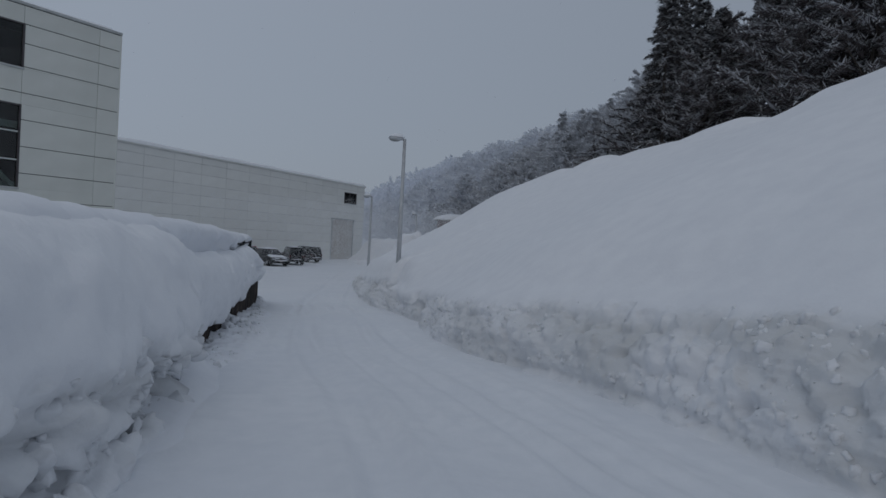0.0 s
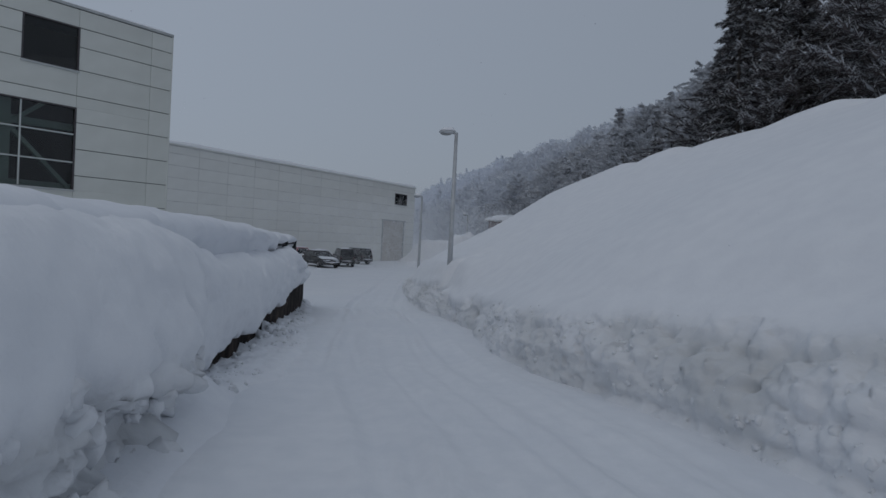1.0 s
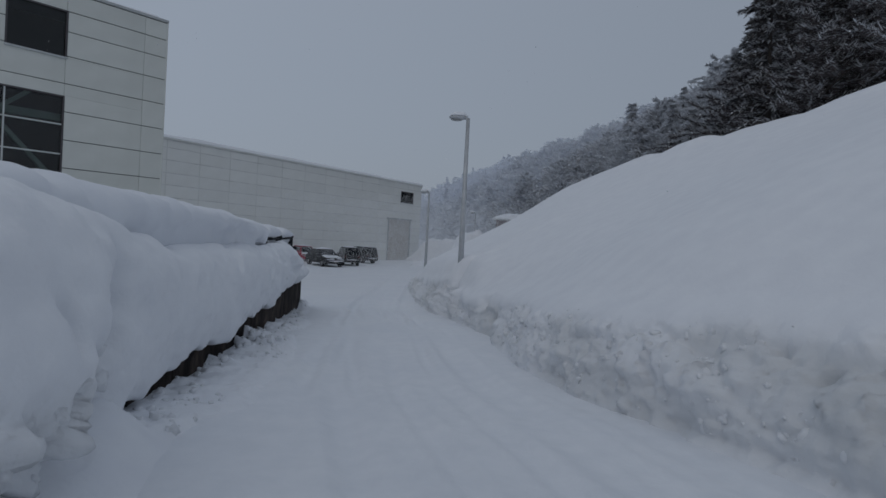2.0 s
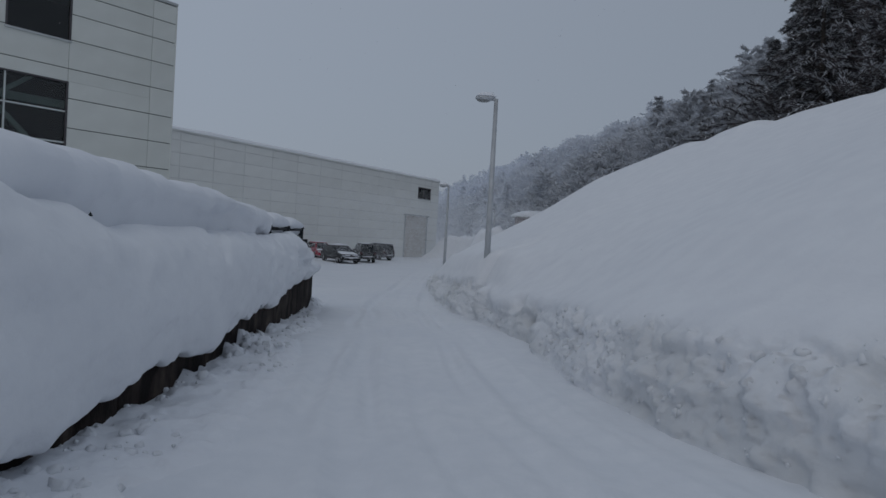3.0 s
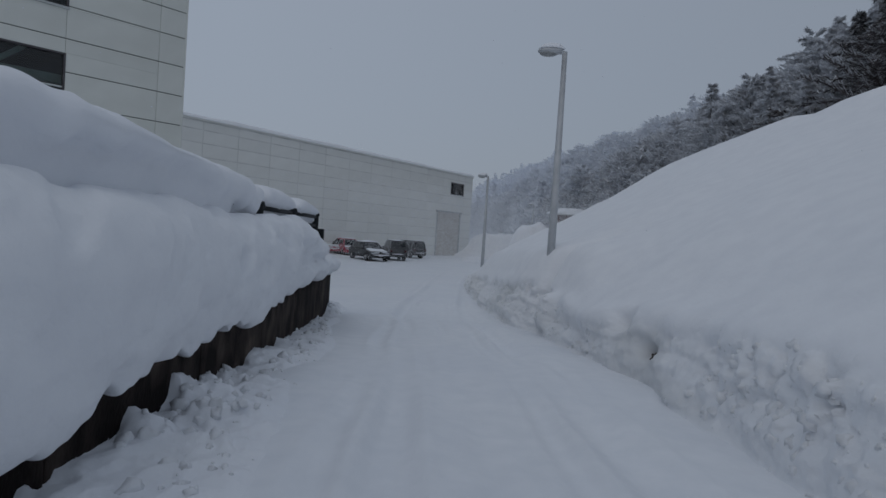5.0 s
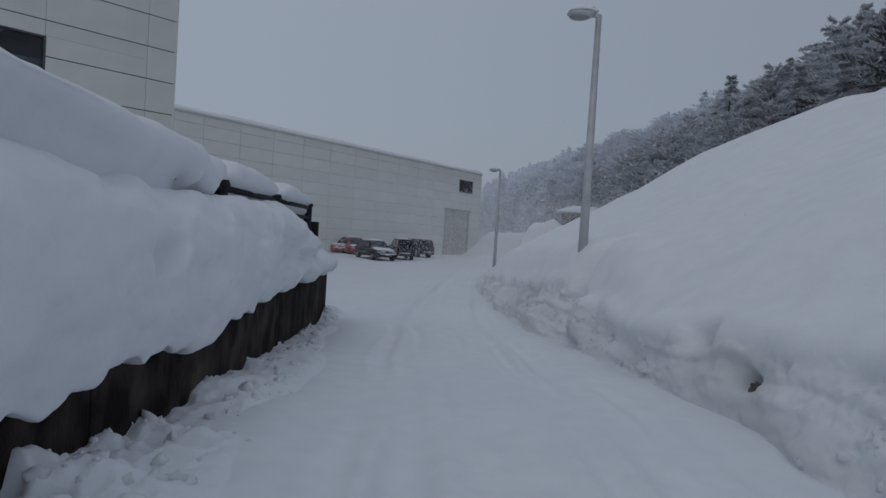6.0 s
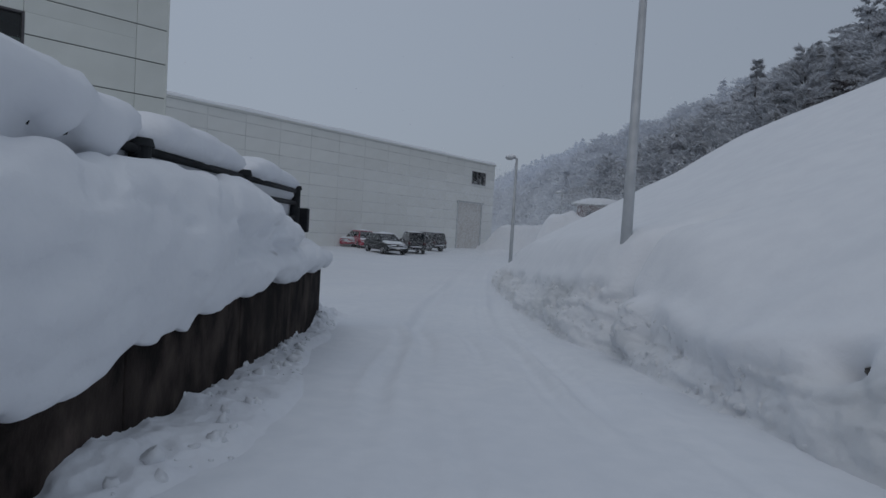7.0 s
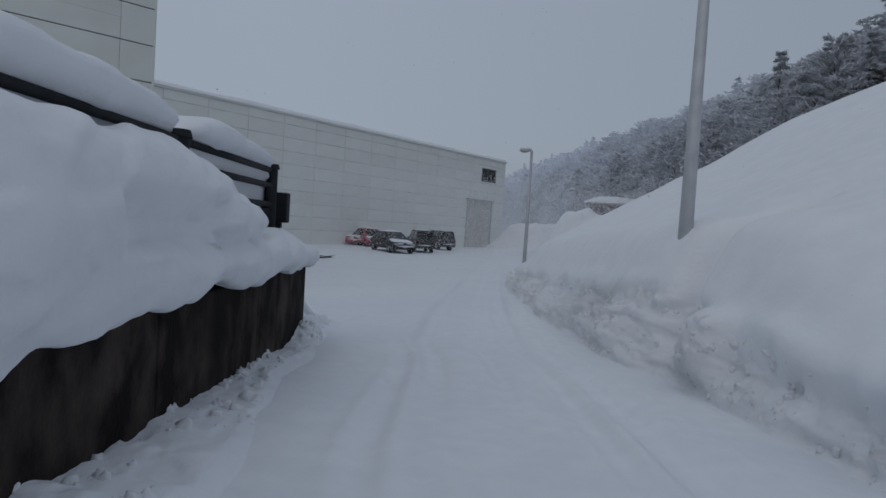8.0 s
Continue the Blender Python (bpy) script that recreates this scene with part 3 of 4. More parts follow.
# snow field behind the fence, leaning over its rails
RIDGE = interp([(-6, 2.15), (6, 2.05), (10, 2.0), (12.5, 1.95), (13.5, 1.86), (14.2, 1.9), (15.2, 1.87), (15.6, 1.77), (16.2, 1.86), (17.2, 1.83), (17.75, 1.74), (18.0, 1.5), (18.6, 0.9), (19.4, 0.2), (21, -0.5)])


POST_Y = [17.87, 15.65, 13.67] + [13.67 - 2.05 * k for k in range(1, 7)]


def ridge_profile(y):
    f, top, g = float(fence_x(y)), float(RIDGE(y)), float(GROUND(y))
    t = float(smooth(18.3, 17.9, y))
    calm = float(smooth(13.2, 14.2, y))
    gap = max(math.exp(-((y - p) / 0.17) ** 4) for p in POST_Y[:3])
    top = top - 0.1 * gap
    nose = (1 - 1.1 * gap) * (0.13 + 0.07 * float(grain(y * 0.8, 3.0, 8.0)) * (1 - calm) + 0.09 * float(smooth(13, 10, y))) * t
    teeth = float(smooth(0.1, 0.75, grain(y * 1.9, 6.0, 1.0))) + 0.5 * float(smooth(0.2, 0.7, grain(y * 4.7, 3.0, 1.0)))
    under = (1.64 + 0.13 * float(smooth(12.2, 11, y)) - 0.14 * (1 - calm) * teeth) * t + (top - 0.15) * (1 - t)
    under = min(under, top - 0.06)
    low = 0.5 * t + (1 - t) * (g - 0.3)
    low = min(low, under - 0.05)
    back = 0.075 - 0.15 * float(smooth(12.8, 12.2, y))
    return [(f - back, low), (f - back, under - 0.02), (f + nose * 0.6, under), (f + nose, under + 0.35 * (top - under)), (f + nose * 0.7, under + 0.75 * (top - under)),
            (f - 0.12, top), (f - 0.5, top - 0.02), (f - 1.6, top - 0.12), (f - 6, top - 0.35), (f - 16, top - 0.6)]


by = np.concatenate([np.arange(-6, 3, 0.12), np.arange(3, 21, 0.03)])
BX, BY, BZ = loft(ridge_profile, by, 110)
front = smooth(-0.5, -0.05, BX - fence_x(BY))
amount = (0.03 - 0.018 * smooth(13, 14.5, BY)) * fbm(BX * 1.3, BY * 1.1, BZ * 1.3, 3) + 0.02 * front * smooth(0.2, 0.6, grain(BX * 4, BY * 3.2, BZ * 4.5))
BX, BY, BZ = push(BX, BY, BZ, amount)
tagged(new("snow_ridge", sheet("snow_ridge", BX, BY, BZ, [SNOW])), "deep soft snow pillow lying over and behind the fence rails", "snow bank", kind="structure")

# fence
fence = thing("fence", pose(0, 0, 0), "black steel pipe rail fence half buried in snow", "fence")
post_y = POST_Y
for y in post_y:
    x = float(fence_x(y))
    bm = tube(BM(), (x, y, 0.4), (x, y, 1.635), 0.065, 0.065, 14)
    bmesh.ops.create_cone(bm, cap_ends=True, segments=14, radius1=0.085, radius2=0.07, depth=0.05, matrix=Matrix.Translation((x, y, 1.645)))
    post = part("post", bm, BLACK_STEEL, fence, shade=False)
    for z in (1.6, 1.44, 1.24):
        bm = tube(BM(), (x + 0.0, y - 0.09, z), (x, y + (0.0 if y == post_y[0] else 0.09), z), 0.042, 0.042, 10)
        part("clamp", bm, BLACK_STEEL, post)
for a, b in zip(post_y[1:], post_y[:-1]):
    for z, r in ((1.6, 0.03), (1.44, 0.03), (1.24, 0.03)):
        part("rail", tube(BM(), (float(fence_x(a)), a, z), (float(fence_x(b)), b, z), r, r, 10), BLACK_STEEL, fence, shade=True)
fx, fyy = float(fence_x(17.87)), 17.87
bm = box(BM(), fx - 0.02, fx + 0.02, fyy - 0.45, fyy - 0.05, 0.85, 1.2, 0.008)
part("gusset_plate", bm, BLACK_STEEL, fence)

bx = thing("junction_box", pose(fx + 0.02, fyy + 0.2, 0, 0, 0, wall_dir), "small black junction box on a stake at the fence end", "junction box")
part("box_body", box(BM(), -0.1, 0.1, -0.07, 0.07, 1.05, 1.38, 0.015), BLACK_STEEL, bx)
part("stake", box(BM(), -0.03, 0.03, -0.03, 0.03, -0.3, 1.06, 0.005), BLACK_STEEL, bx)


# ---------------------------------------------------------------- street lamps
def street_lamp(x, y, top, foot, label, snow=True):
    m = pose(x, y, foot, 0, 0, -4)
    h = top - foot
    lamp = thing("street_lamp", m, label, "street lamp", group="street lamps along the yard")
    part("pole", tube(BM(), (0, 0, -0.3), (0, 0, h), 0.095, 0.05, 20), GALVANISED, lamp, shade=True)
    bm = tube(BM(), (0.04, 0, h - 0.02), (-0.14, 0, h + 0.03), 0.045, 0.04, 12)
    part("arm", bm, GALVANISED, lamp, shade=True)
    head = part("lamp_head", blob(BM(), -0.29, 0, h + 0.03, 0.25, 0.15, 0.075, 0.0), GALVANISED, lamp, shade=True)
    part("lens", blob(BM(), -0.32, 0, h - 0.01, 0.18, 0.12, 0.065, 0.0), LENS, head, "clear ribbed lens", shade=True)
    if snow:
        bm = blob(BM(), -0.27, 0, h + 0.09, 0.25, 0.15, 0.1, 0.25, 3)
        for v in bm.verts:
            v.co.z = max(v.co.z, h + 0.07)
        part("snow_cover", bm, SNOW, lamp, "thin fresh snow", shade=True)
    return lamp


street_lamp(0.47, 18.9, 5.2, -0.35, "tall grey steel street lamp, snow-topped head, foot buried in snow")
street_lamp(-1.05, 37.1, 4.55, -0.95, "grey steel street lamp further along the snowy yard")
street_lamp(2.9, 58, 4.52, -0.95, "distant grey street lamp with snow on its head")

# ---------------------------------------------------------------- buildings
def panel_grid(parent, xs, zs, holes, gap, upright, depth, mats):
    """Cladding panels as parts, on the plane y = 0 with their faces towards -y; holes: (x0, x1, z0, z1)."""
    store = {}
    for z0, z1 in zip(zs[:-1], zs[1:]):
        for x0, x1 in zip(xs[:-1], xs[1:]):
            rest = [(x0 + upright / 2, x1 - upright / 2, z0 + gap / 2, z1 - gap / 2)]
            for hx0, hx1, hz0, hz1 in holes:
                cut = []
                for a, b, c, d in rest:
                    if hx0 >= b or hx1 <= a or hz0 >= d or hz1 <= c:
                        cut.append((a, b, c, d))
                        continue
                    if c < hz0:
                        cut.append((a, b, c, hz0))
                    if d > hz1:
                        cut.append((a, b, hz1, d))
                    lo, hi = max(c, hz0), min(d, hz1)
                    if a < hx0:
                        cut.append((a, hx0, lo, hi))
                    if b > hx1:
                        cut.append((hx1, b, lo, hi))
                rest = cut
            for a, b, c, d in rest:
                if b - a < 0.03 or d - c < 0.03:
                    continue
                key = (round(b - a, 3), round(d - c, 3))
                if key not in store:
                    store[key] = mesh_of("panel", box(BM(), 0, b - a, -depth, 0, 0, d - c, 0.012), mats)
                ob = new("panel", store[key])
                ob.parent = parent
                ob.location = (a, 0.0012 * math.sin(a * 7 + c * 5), c)


def shell(bm, x0, x1, y0, y1, z0, z1, holes):
    """A front wall with openings plus back, side and roof slabs."""
    cols = sorted({x0, x1, *[h[0] for h in holes], *[h[1] for h in holes]})
    for a, b in zip(cols[:-1], cols[1:]):
        spans = sorted((h[2], h[3]) for h in holes if h[0] <= a and h[1] >= b)
        z = z0
        for c, d in spans:
            if c > z:
                box(bm, a, b, y0, y0 + 0.2, z, c)
            z = d
        box(bm, a, b, y0, y0 + 0.2, z, z1)
    box(bm, x0, x1, y1 - 0.2, y1, z0, z1)
    box(bm, x0, x0 + 0.2, y0 + 0.2, y1 - 0.2, z0, z1)
    box(bm, x1 - 0.2, x1, y0 + 0.2, y1 - 0.2, z0, z1)
    return bm


# two-storey building: faces the lane at an angle
TW = pose(-12.99, 28.74, 0, 0, 0, 50)
tower = thing("office_building", TW, "tall pale panelled building with dark framed windows above the snow", "building")
hole1 = (-5.92, -3.88, 8.23, 10.1)
hole2 = (-9.6, -3.9, 3.22, 6.72)
part("wall", shell(BM(), -16, 0, 0.0, 8, -1.0, 10.86, [hole1, hole2]), JOINT, tower)
part("roof", box(BM(), -16.04, 0.04, -0.09, 8.05, 10.86, 10.98, 0.02), FLASHING, tower, "thin grey metal parapet")
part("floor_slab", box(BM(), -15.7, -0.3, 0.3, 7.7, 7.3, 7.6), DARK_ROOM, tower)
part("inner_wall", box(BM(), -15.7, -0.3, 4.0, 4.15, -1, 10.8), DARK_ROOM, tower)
courses = [-0.6, 0.5, 1.6, 2.73, 3.85, 4.97, 6.09, 7.21, 8.31, 9.28, 10.08, 10.84]
panel_grid(tower, [-16, -12.6, -9.6, -6.8, -3.93, -0.95, 0.0], courses, [hole1, hole2], 0.032, 0.008, 0.05, PANEL)
part("corner_trim", box(BM(), -0.03, 0.035, -0.06, 0.06, -0.6, 10.85, 0.01), PANEL, tower)


def window(parent, x0, x1, z0, z1, cols, rows, frame_mat, bar_mat, width=0.06, bar=0.05):
    w = part("window", box(BM(), x0 + 0.02, x1 - 0.02, 0.05, 0.056, z0 + 0.02, z1 - 0.02), GLASS, parent, "dark reflecting glass")
    w.visible_shadow = False
    for a, b, c, d in ((x0, x0 + width, z0, z1), (x1 - width, x1, z0, z1), (x0 + width, x1 - width, z1 - width, z1)):
        part("frame", box(BM(), a, b, -0.06, 0.12, c, d, 0.006), frame_mat, w)
    part("sill", box(BM(), x0 - 0.02, x1 + 0.02, -0.11, 0.12, z0 - 0.05, z0 + 0.03, 0.01), FLASHING, w)
    for x in cols:
        part("mullion", box(BM(), x - bar / 2, x + bar / 2, 0.0, 0.09, z0 + width, z1 - width, 0.005), bar_mat, w)
    for z in rows:
        part("transom", box(BM(), x0 + width, x1 - width, -0.004, 0.086, z - bar / 2, z + bar / 2, 0.005), bar_mat, w)


window(tower, *hole1, [], [], FRAME, FRAME)
window(tower, *hole2, [-5.85, -7.75], [5.58, 4.4], FRAME, MULLION, 0.06, 0.055)
# steel bracing behind the large window
for a, b in (((-6.3, 5.75), (-4.0, 3.3)), ((-6.3, 5.6), (-4.8, 6.9)), ((-6.3, 5.75), (-8.8, 3.3)), ((-6.3, 5.6), (-7.8, 6.9))):
    m = BM()
    d = Vector((b[0] - a[0], 0, b[1] - a[1]))
    box(m, -0.11, 0.11, -0.08, 0.08, 0, d.length, 0.01)
    bmesh.ops.transform(m, matrix=Matrix.Translation((a[0], 0.3, a[1])) @ d.to_track_quat("Z", "Y").to_matrix().to_4x4(), verts=m.verts)
    part("brace", m, BRACE, tower, "green painted steel brace")
part("column", box(BM(), -6.5, -6.12, 0.2, 0.5, -1, 7.3, 0.01), BRACE, tower, "green painted steel column")
part("beam", box(BM(), -9.4, -3.6, 0.42, 0.6, 5.75, 6.05, 0.01), BRACE, tower, "green painted steel beam")
part("beam", box(BM(), -9.4, -3.6, 0.42, 0.6, 3.25, 3.5, 0.01), BRACE, tower, "green painted steel beam")

# long factory hall
HALL = pose(-3.22, 77.42, 0, 0, 0, 57.87)
hall = thing("factory_hall", HALL, "long low pale panelled factory hall with snow on its eaves", "building")
door_hole, win_hole = (-6.65, -2.37, YARD, 3.98), (-4.45, -1.85, 6.12, 7.53)
part("wall", shell(BM(), -44, 0, 0.0, 22, -1.3, 8.5, [(door_hole[0], door_hole[1], -1.3, door_hole[3]), win_hole]), JOINT_PALE, hall)
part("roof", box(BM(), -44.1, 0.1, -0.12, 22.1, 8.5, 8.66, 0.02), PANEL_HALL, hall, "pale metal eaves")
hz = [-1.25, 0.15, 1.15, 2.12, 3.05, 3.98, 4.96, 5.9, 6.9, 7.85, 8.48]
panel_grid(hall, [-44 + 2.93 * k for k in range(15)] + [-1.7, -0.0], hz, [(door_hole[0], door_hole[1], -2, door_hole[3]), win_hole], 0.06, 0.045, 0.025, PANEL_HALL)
window(hall, *win_hole, [-3.25], [], FRAME, FRAME, 0.09, 0.08)
sd = part("shutter_door", box(BM(), door_hole[0], door_hole[1], 0.02, 0.08, -1.2, door_hole[3]), SHUTTER, hall, "weathered grey-brown roller shutter")
for k in range(24):
    z = -0.9 + k * 0.2
    part("slat", box(BM(), door_hole[0] + 0.05, door_hole[1] - 0.05, 0.0, 0.03, z, z + 0.18, 0.01), SHUTTER, sd)
part("door_frame", box(BM(), door_hole[1], door_hole[1] + 0.16, -0.08, 0.1, -1.2, door_hole[3], 0.01), FLASHING, hall)
part("door_frame", box(BM(), door_hole[0] - 0.16, door_hole[0], -0.08, 0.1, -1.2, door_hole[3], 0.01), FLASHING, hall)
part("door_hood", box(BM(), door_hole[0] - 0.3, door_hole[1] + 0.3, -0.2, 0.1, door_hole[3] + 0.004, door_hole[3] + 0.16, 0.01), FLASHING, hall)
# added backing behind the upper window, coloured dark to read as an unlit room
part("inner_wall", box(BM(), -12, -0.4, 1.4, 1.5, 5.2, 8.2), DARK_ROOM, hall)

# snow lying on the two roofs
def roof_snow(name, m, x0, x1, y0, y1, z, h, label):
    xs, ys = np.linspace(x0, x1, int((x1 - x0) / 0.25)), np.concatenate([np.linspace(y0, y0 + 1.0, 9), np.linspace(y0 + 1.6, y1, 12)])
    X, Y = np.meshgrid(xs, ys)
    edge = np.minimum(np.minimum(Y - y0, y1 - Y), np.minimum(X - x0, x1 - X))
    Z = z + h * np.sqrt(smooth(-0.02, 0.45, edge)) * (1 + 0.2 * grain(X * 0.4, Y * 0.4, 1.0)) + 0.003
    Z[0], Z[-1] = z - 0.02, z - 0.02
    ob = new(name, sheet(name, X, Y, Z, [SNOW]))
    ob.matrix_world = m
    return tagged(ob, label, "snow", kind="structure")


roof_snow("roof_snow", HALL, -44.15, 0.15, -0.17, 22, 8.64, 0.3, "smooth snow layer on the factory hall roof")
roof_snow("roof_snow", TW, -16, 0.0, 0.15, 8, 10.97, 0.25, "smooth snow layer on the office building roof")


# loose lumps of broken snow, past counting, on the ploughed faces
def scatter_lumps(name, spots, label):
    rs = np.random.default_rng(31)
    shapes = []
    for k in range(9):
        bm = blob(BM(), 0, 0, 0, 1, 1, 1, 0.75, 3.7 * k, 2)
        for v in bm.verts:
            c = v.co
            kx = 0.16 * noise.noise(c * 4.3 + Vector((k, 0, 0)))
            v.co = c * (1 + kx)
        bm.verts.ensure_lookup_table()
        shapes.append((np.array([v.co[:] for v in bm.verts]), np.array([[v.index for v in f.verts] for f in bm.faces])))
        bm.free()
    vs, fs, base = [], [], 0
    for X, Y, Z, weight, count, (r0, r1), y0, y1, sink in spots:
        w = (weight * ((Y > y0) & (Y < y1))).ravel()
        picks = rs.choice(w.size, count, p=w / w.sum())
        for i in picks:
            v, f = shapes[rs.integers(9)]
            r = r0 + (r1 - r0) * rs.random() ** 2.4
            a, b = rs.uniform(0, 6.28), rs.uniform(0, 6.28)
            rot = np.array(Euler((a, b, a * 3 + b)).to_matrix())
            q = (v * (r * rs.uniform(0.75, 1.3, 3))) @ rot.T + (X.flat[i] + sink * r, Y.flat[i], Z.flat[i] - 0.15 * r)
            vs.append(q), fs.append(f + base)
            base += len(v)
    me = raw(name, np.concatenate(vs), np.concatenate(fs), [CUT_SNOW], None, True)
    soil_attribute(me, np.full(base, 0.45))
    return tagged(new(name, me), label, "snow lumps", kind="stuff")


scatter_lumps("snow_lumps", LUMP_SPOTS, "loose broken snow lumps thrown up along the lane")

# a frozen soil clod, then two dark blobs standing in for shade in hollows
for x, y, z, r, k in ((1.06, 13.4, 0.27, 0.05, 1), (1.06, 14.14, 0.5, 0.04, 4), (0.56, 18.2, 0.5, 0.018, 7)):
    clod = new("dark_lump", mesh_of("dark_lump", blob(BM(), 0, 0, 0, r, r * 1.2, r * 0.9, 0.9, k, 3), SOIL_DARK))
    clod.location = (x, y, z)
    tagged(clod, "dark lump in the snow bank for soil and shaded hollows", "soil clod", group="clods in the snow bank")


# ---------------------------------------------------------------- parked cars
def side_shape(bm, pts, half, tuck):
    """A closed side outline (x, z) extruded across the car, its upper part drawn in by tuck."""
    zs = [p[1] for p in pts]
    lo, hi = min(zs), max(zs)
    rings = []
    for s in (-1, -0.9, 0.9, 1):
        ring = []
        for x, z in pts:
            k = (z - lo) / (hi - lo)
            w = half - tuck * k
            inset = 0.05 if abs(s) == 1 else 0.0
            ring.append(bm.verts.new((x * (1 - 0.012 * (abs(s) == 1)), (w if s > 0 else -w) * (1 if abs(s) == 1 else 0.93), z - inset * k + (0.03 if abs(s) == 1 and k < 0.1 else 0))))
        rings.append(ring)
    n = len(pts)
    for a, b in zip(rings[:-1], rings[1:]):
        for i in range(n):
            bm.faces.new((a[i], a[(i + 1) % n], b[(i + 1) % n], b[i]))
    bm.faces.new(rings[0][::-1])
    bm.faces.new(rings[-1])
    bmesh.ops.recalc_face_normals(bm, faces=bm.faces)
    return bm


def parked_car(m, paint, kind, label, snow=0.08):
    """kind: 'sedan', 'suv' or 'box'. The car's front points along +x."""
    L, H, W = {"sedan": (4.5, 1.45, 0.87), "suv": (4.3, 1.52, 0.88), "box": (3.5, 1.5, 0.76), "van": (3.4, 1.66, 0.76)}[kind]
    car = thing("parked_car", m, label, "car", group="cars parked in the yard")
    f, r = L / 2, -L / 2
    belt = {"sedan": 0.92, "suv": 0.95, "box": 0.88, "van": 0.95}[kind]
    body = [(r + 0.05, 0.3), (r, 0.5), (r + 0.02, belt - 0.06), (r + 0.1, belt), (f - (1.25 if kind in ("sedan", "suv") else 0.75), belt),
            (f - 0.35, belt - 0.16), (f - 0.06, belt - 0.3), (f, 0.55), (f - 0.05, 0.28)]
    part("body", side_shape(BM(), body, W, 0.04), paint, car, shade=False)
    a = {"sedan": (r + 0.25, r + 1.0, f - 2.1, f - 1.25), "suv": (r + 0.08, r + 0.4, f - 1.85, f - 1.2), "box": (r + 0.04, r + 0.2, f - 1.1, f - 0.7), "van": (r + 0.03, r + 0.14, f - 0.95, f - 0.6)}[kind]
    cabin = [(a[0], belt - 0.02), (a[1], H - 0.05), (a[1] + 0.25, H), (a[2] - 0.2, H), (a[2], H - 0.05), (a[3], belt - 0.02)]
    cab = part("cabin", side_shape(BM(), cabin, W - 0.05, 0.16), paint, car, shade=False)
    glass_side = [(a[0] + 0.25, belt + 0.04), (a[1] + 0.1, H - 0.12), (a[2] - 0.05, H - 0.12), (a[3] - 0.22, belt + 0.04)]
    for s in (-1, 1):
        bm = BM()
        vs = []
        for x, z in glass_side:
            k = (z - belt) / (H - belt)
            vs.append((x, s * (W - 0.05 - 0.16 * k + 0.006), z))
        ring0 = [bm.verts.new(v) for v in vs]
        ring1 = [bm.verts.new((x, y - s * 0.03, z)) for x, y, z in vs]
        for i in range(4):
            bm.faces.new((ring0[i], ring0[(i + 1) % 4], ring1[(i + 1) % 4], ring1[i]))
        bm.faces.new(ring0)
        bm.faces.new(ring1[::-1])
        bmesh.ops.recalc_face_normals(bm, faces=bm.faces)
        part("side_window", bm, CAR_GLASS, cab)
        bm = box(BM(), a[3] - 0.45, a[3] - 0.28, s * (W + 0.06) - 0.07, s * (W + 0.06) + 0.07, belt + 0.02, belt + 0.14, 0.03)
        part("wing_mirror", bm, paint, car)
    for x0, x1, z0, z1, name in ((a[3], a[2], belt + 0.02, H - 0.08, "windscreen"), (a[0], a[1], belt + 0.04, H - 0.08, "rear_window")):
        bm = BM()
        s = 1 if name == "windscreen" else -1
        q = [(x0 + 0.006 * s, -W + 0.17, z0), (x0 + 0.006 * s, W - 0.17, z0), (x1 + 0.03 * s, W - 0.27, z1), (x1 + 0.03 * s, -W + 0.27, z1)]
        top = [bm.verts.new(v) for v in q]
        low = [bm.verts.new((x - 0.04 * s, y, z - 0.02)) for x, y, z in q]
        for i in range(4):
            bm.faces.new((top[i], top[(i + 1) % 4], low[(i + 1) % 4], low[i]))
        bm.faces.new(top)
        bm.faces.new(low[::-1])
        bmesh.ops.recalc_face_normals(bm, faces=bm.faces)
        part(name, bm, CAR_GLASS, cab)
    for s in (-1, 1):
        for x in (r + 0.75, f - 0.8):
            w = part("wheel", tube(BM(), (x, s * (W - 0.2), 0.32), (x, s * (W + 0.012), 0.32), 0.32, 0.31, 20), TYRE, car)
            part("rim", tube(BM(), (x, s * (W + 0.0), 0.32), (x, s * (W + 0.024), 0.32), 0.2, 0.18, 14), RIM, w)
        part("headlight", box(BM(), f - 0.32, f - 0.02, s * (W - 0.28) - 0.17, s * (W - 0.28) + 0.17, belt - 0.36, belt - 0.22, 0.03), HEADLIGHT, car)
        part("tail_light", box(BM(), r - 0.005, r + 0.14, s * (W - 0.15) - 0.12, s * (W - 0.15) + 0.12, belt - 0.24, belt - 0.05, 0.02), TAIL, car)
    part("bumper", box(BM(), f - 0.12, f + 0.05, -W + 0.08, W - 0.08, 0.3, 0.5, 0.04), paint, car)
    part("bumper", box(BM(), r - 0.05, r + 0.12, -W + 0.08, W - 0.08, 0.3, 0.52, 0.04), paint, car)
    part("number_plate", box(BM(), f + 0.05, f + 0.065, -0.17, 0.17, 0.42, 0.56, 0.004), PLATE, car)

    def cover(name, x0, x1, half, z0, z1, h, seed):
        X, Y = np.meshgrid(np.linspace(x0, x1, 26), np.linspace(-half, half, 16))
        k = (X - x0) / (x1 - x0)
        e = np.minimum(np.minimum(X - x0, x1 - X) / 0.25, (half - np.abs(Y)) / 0.2)
        Z = z0 + (z1 - z0) * k + h * np.sqrt(smooth(-0.05, 1, e)) * (0.8 + 0.45 * grain(X * 2.2 + seed, Y * 2.2, 1.0)) - 0.02
        ob = new(name, sheet(name, X, Y, Z, [SNOW]))
        ob.parent = car
        tagged(ob, "fresh snow lying on the car")
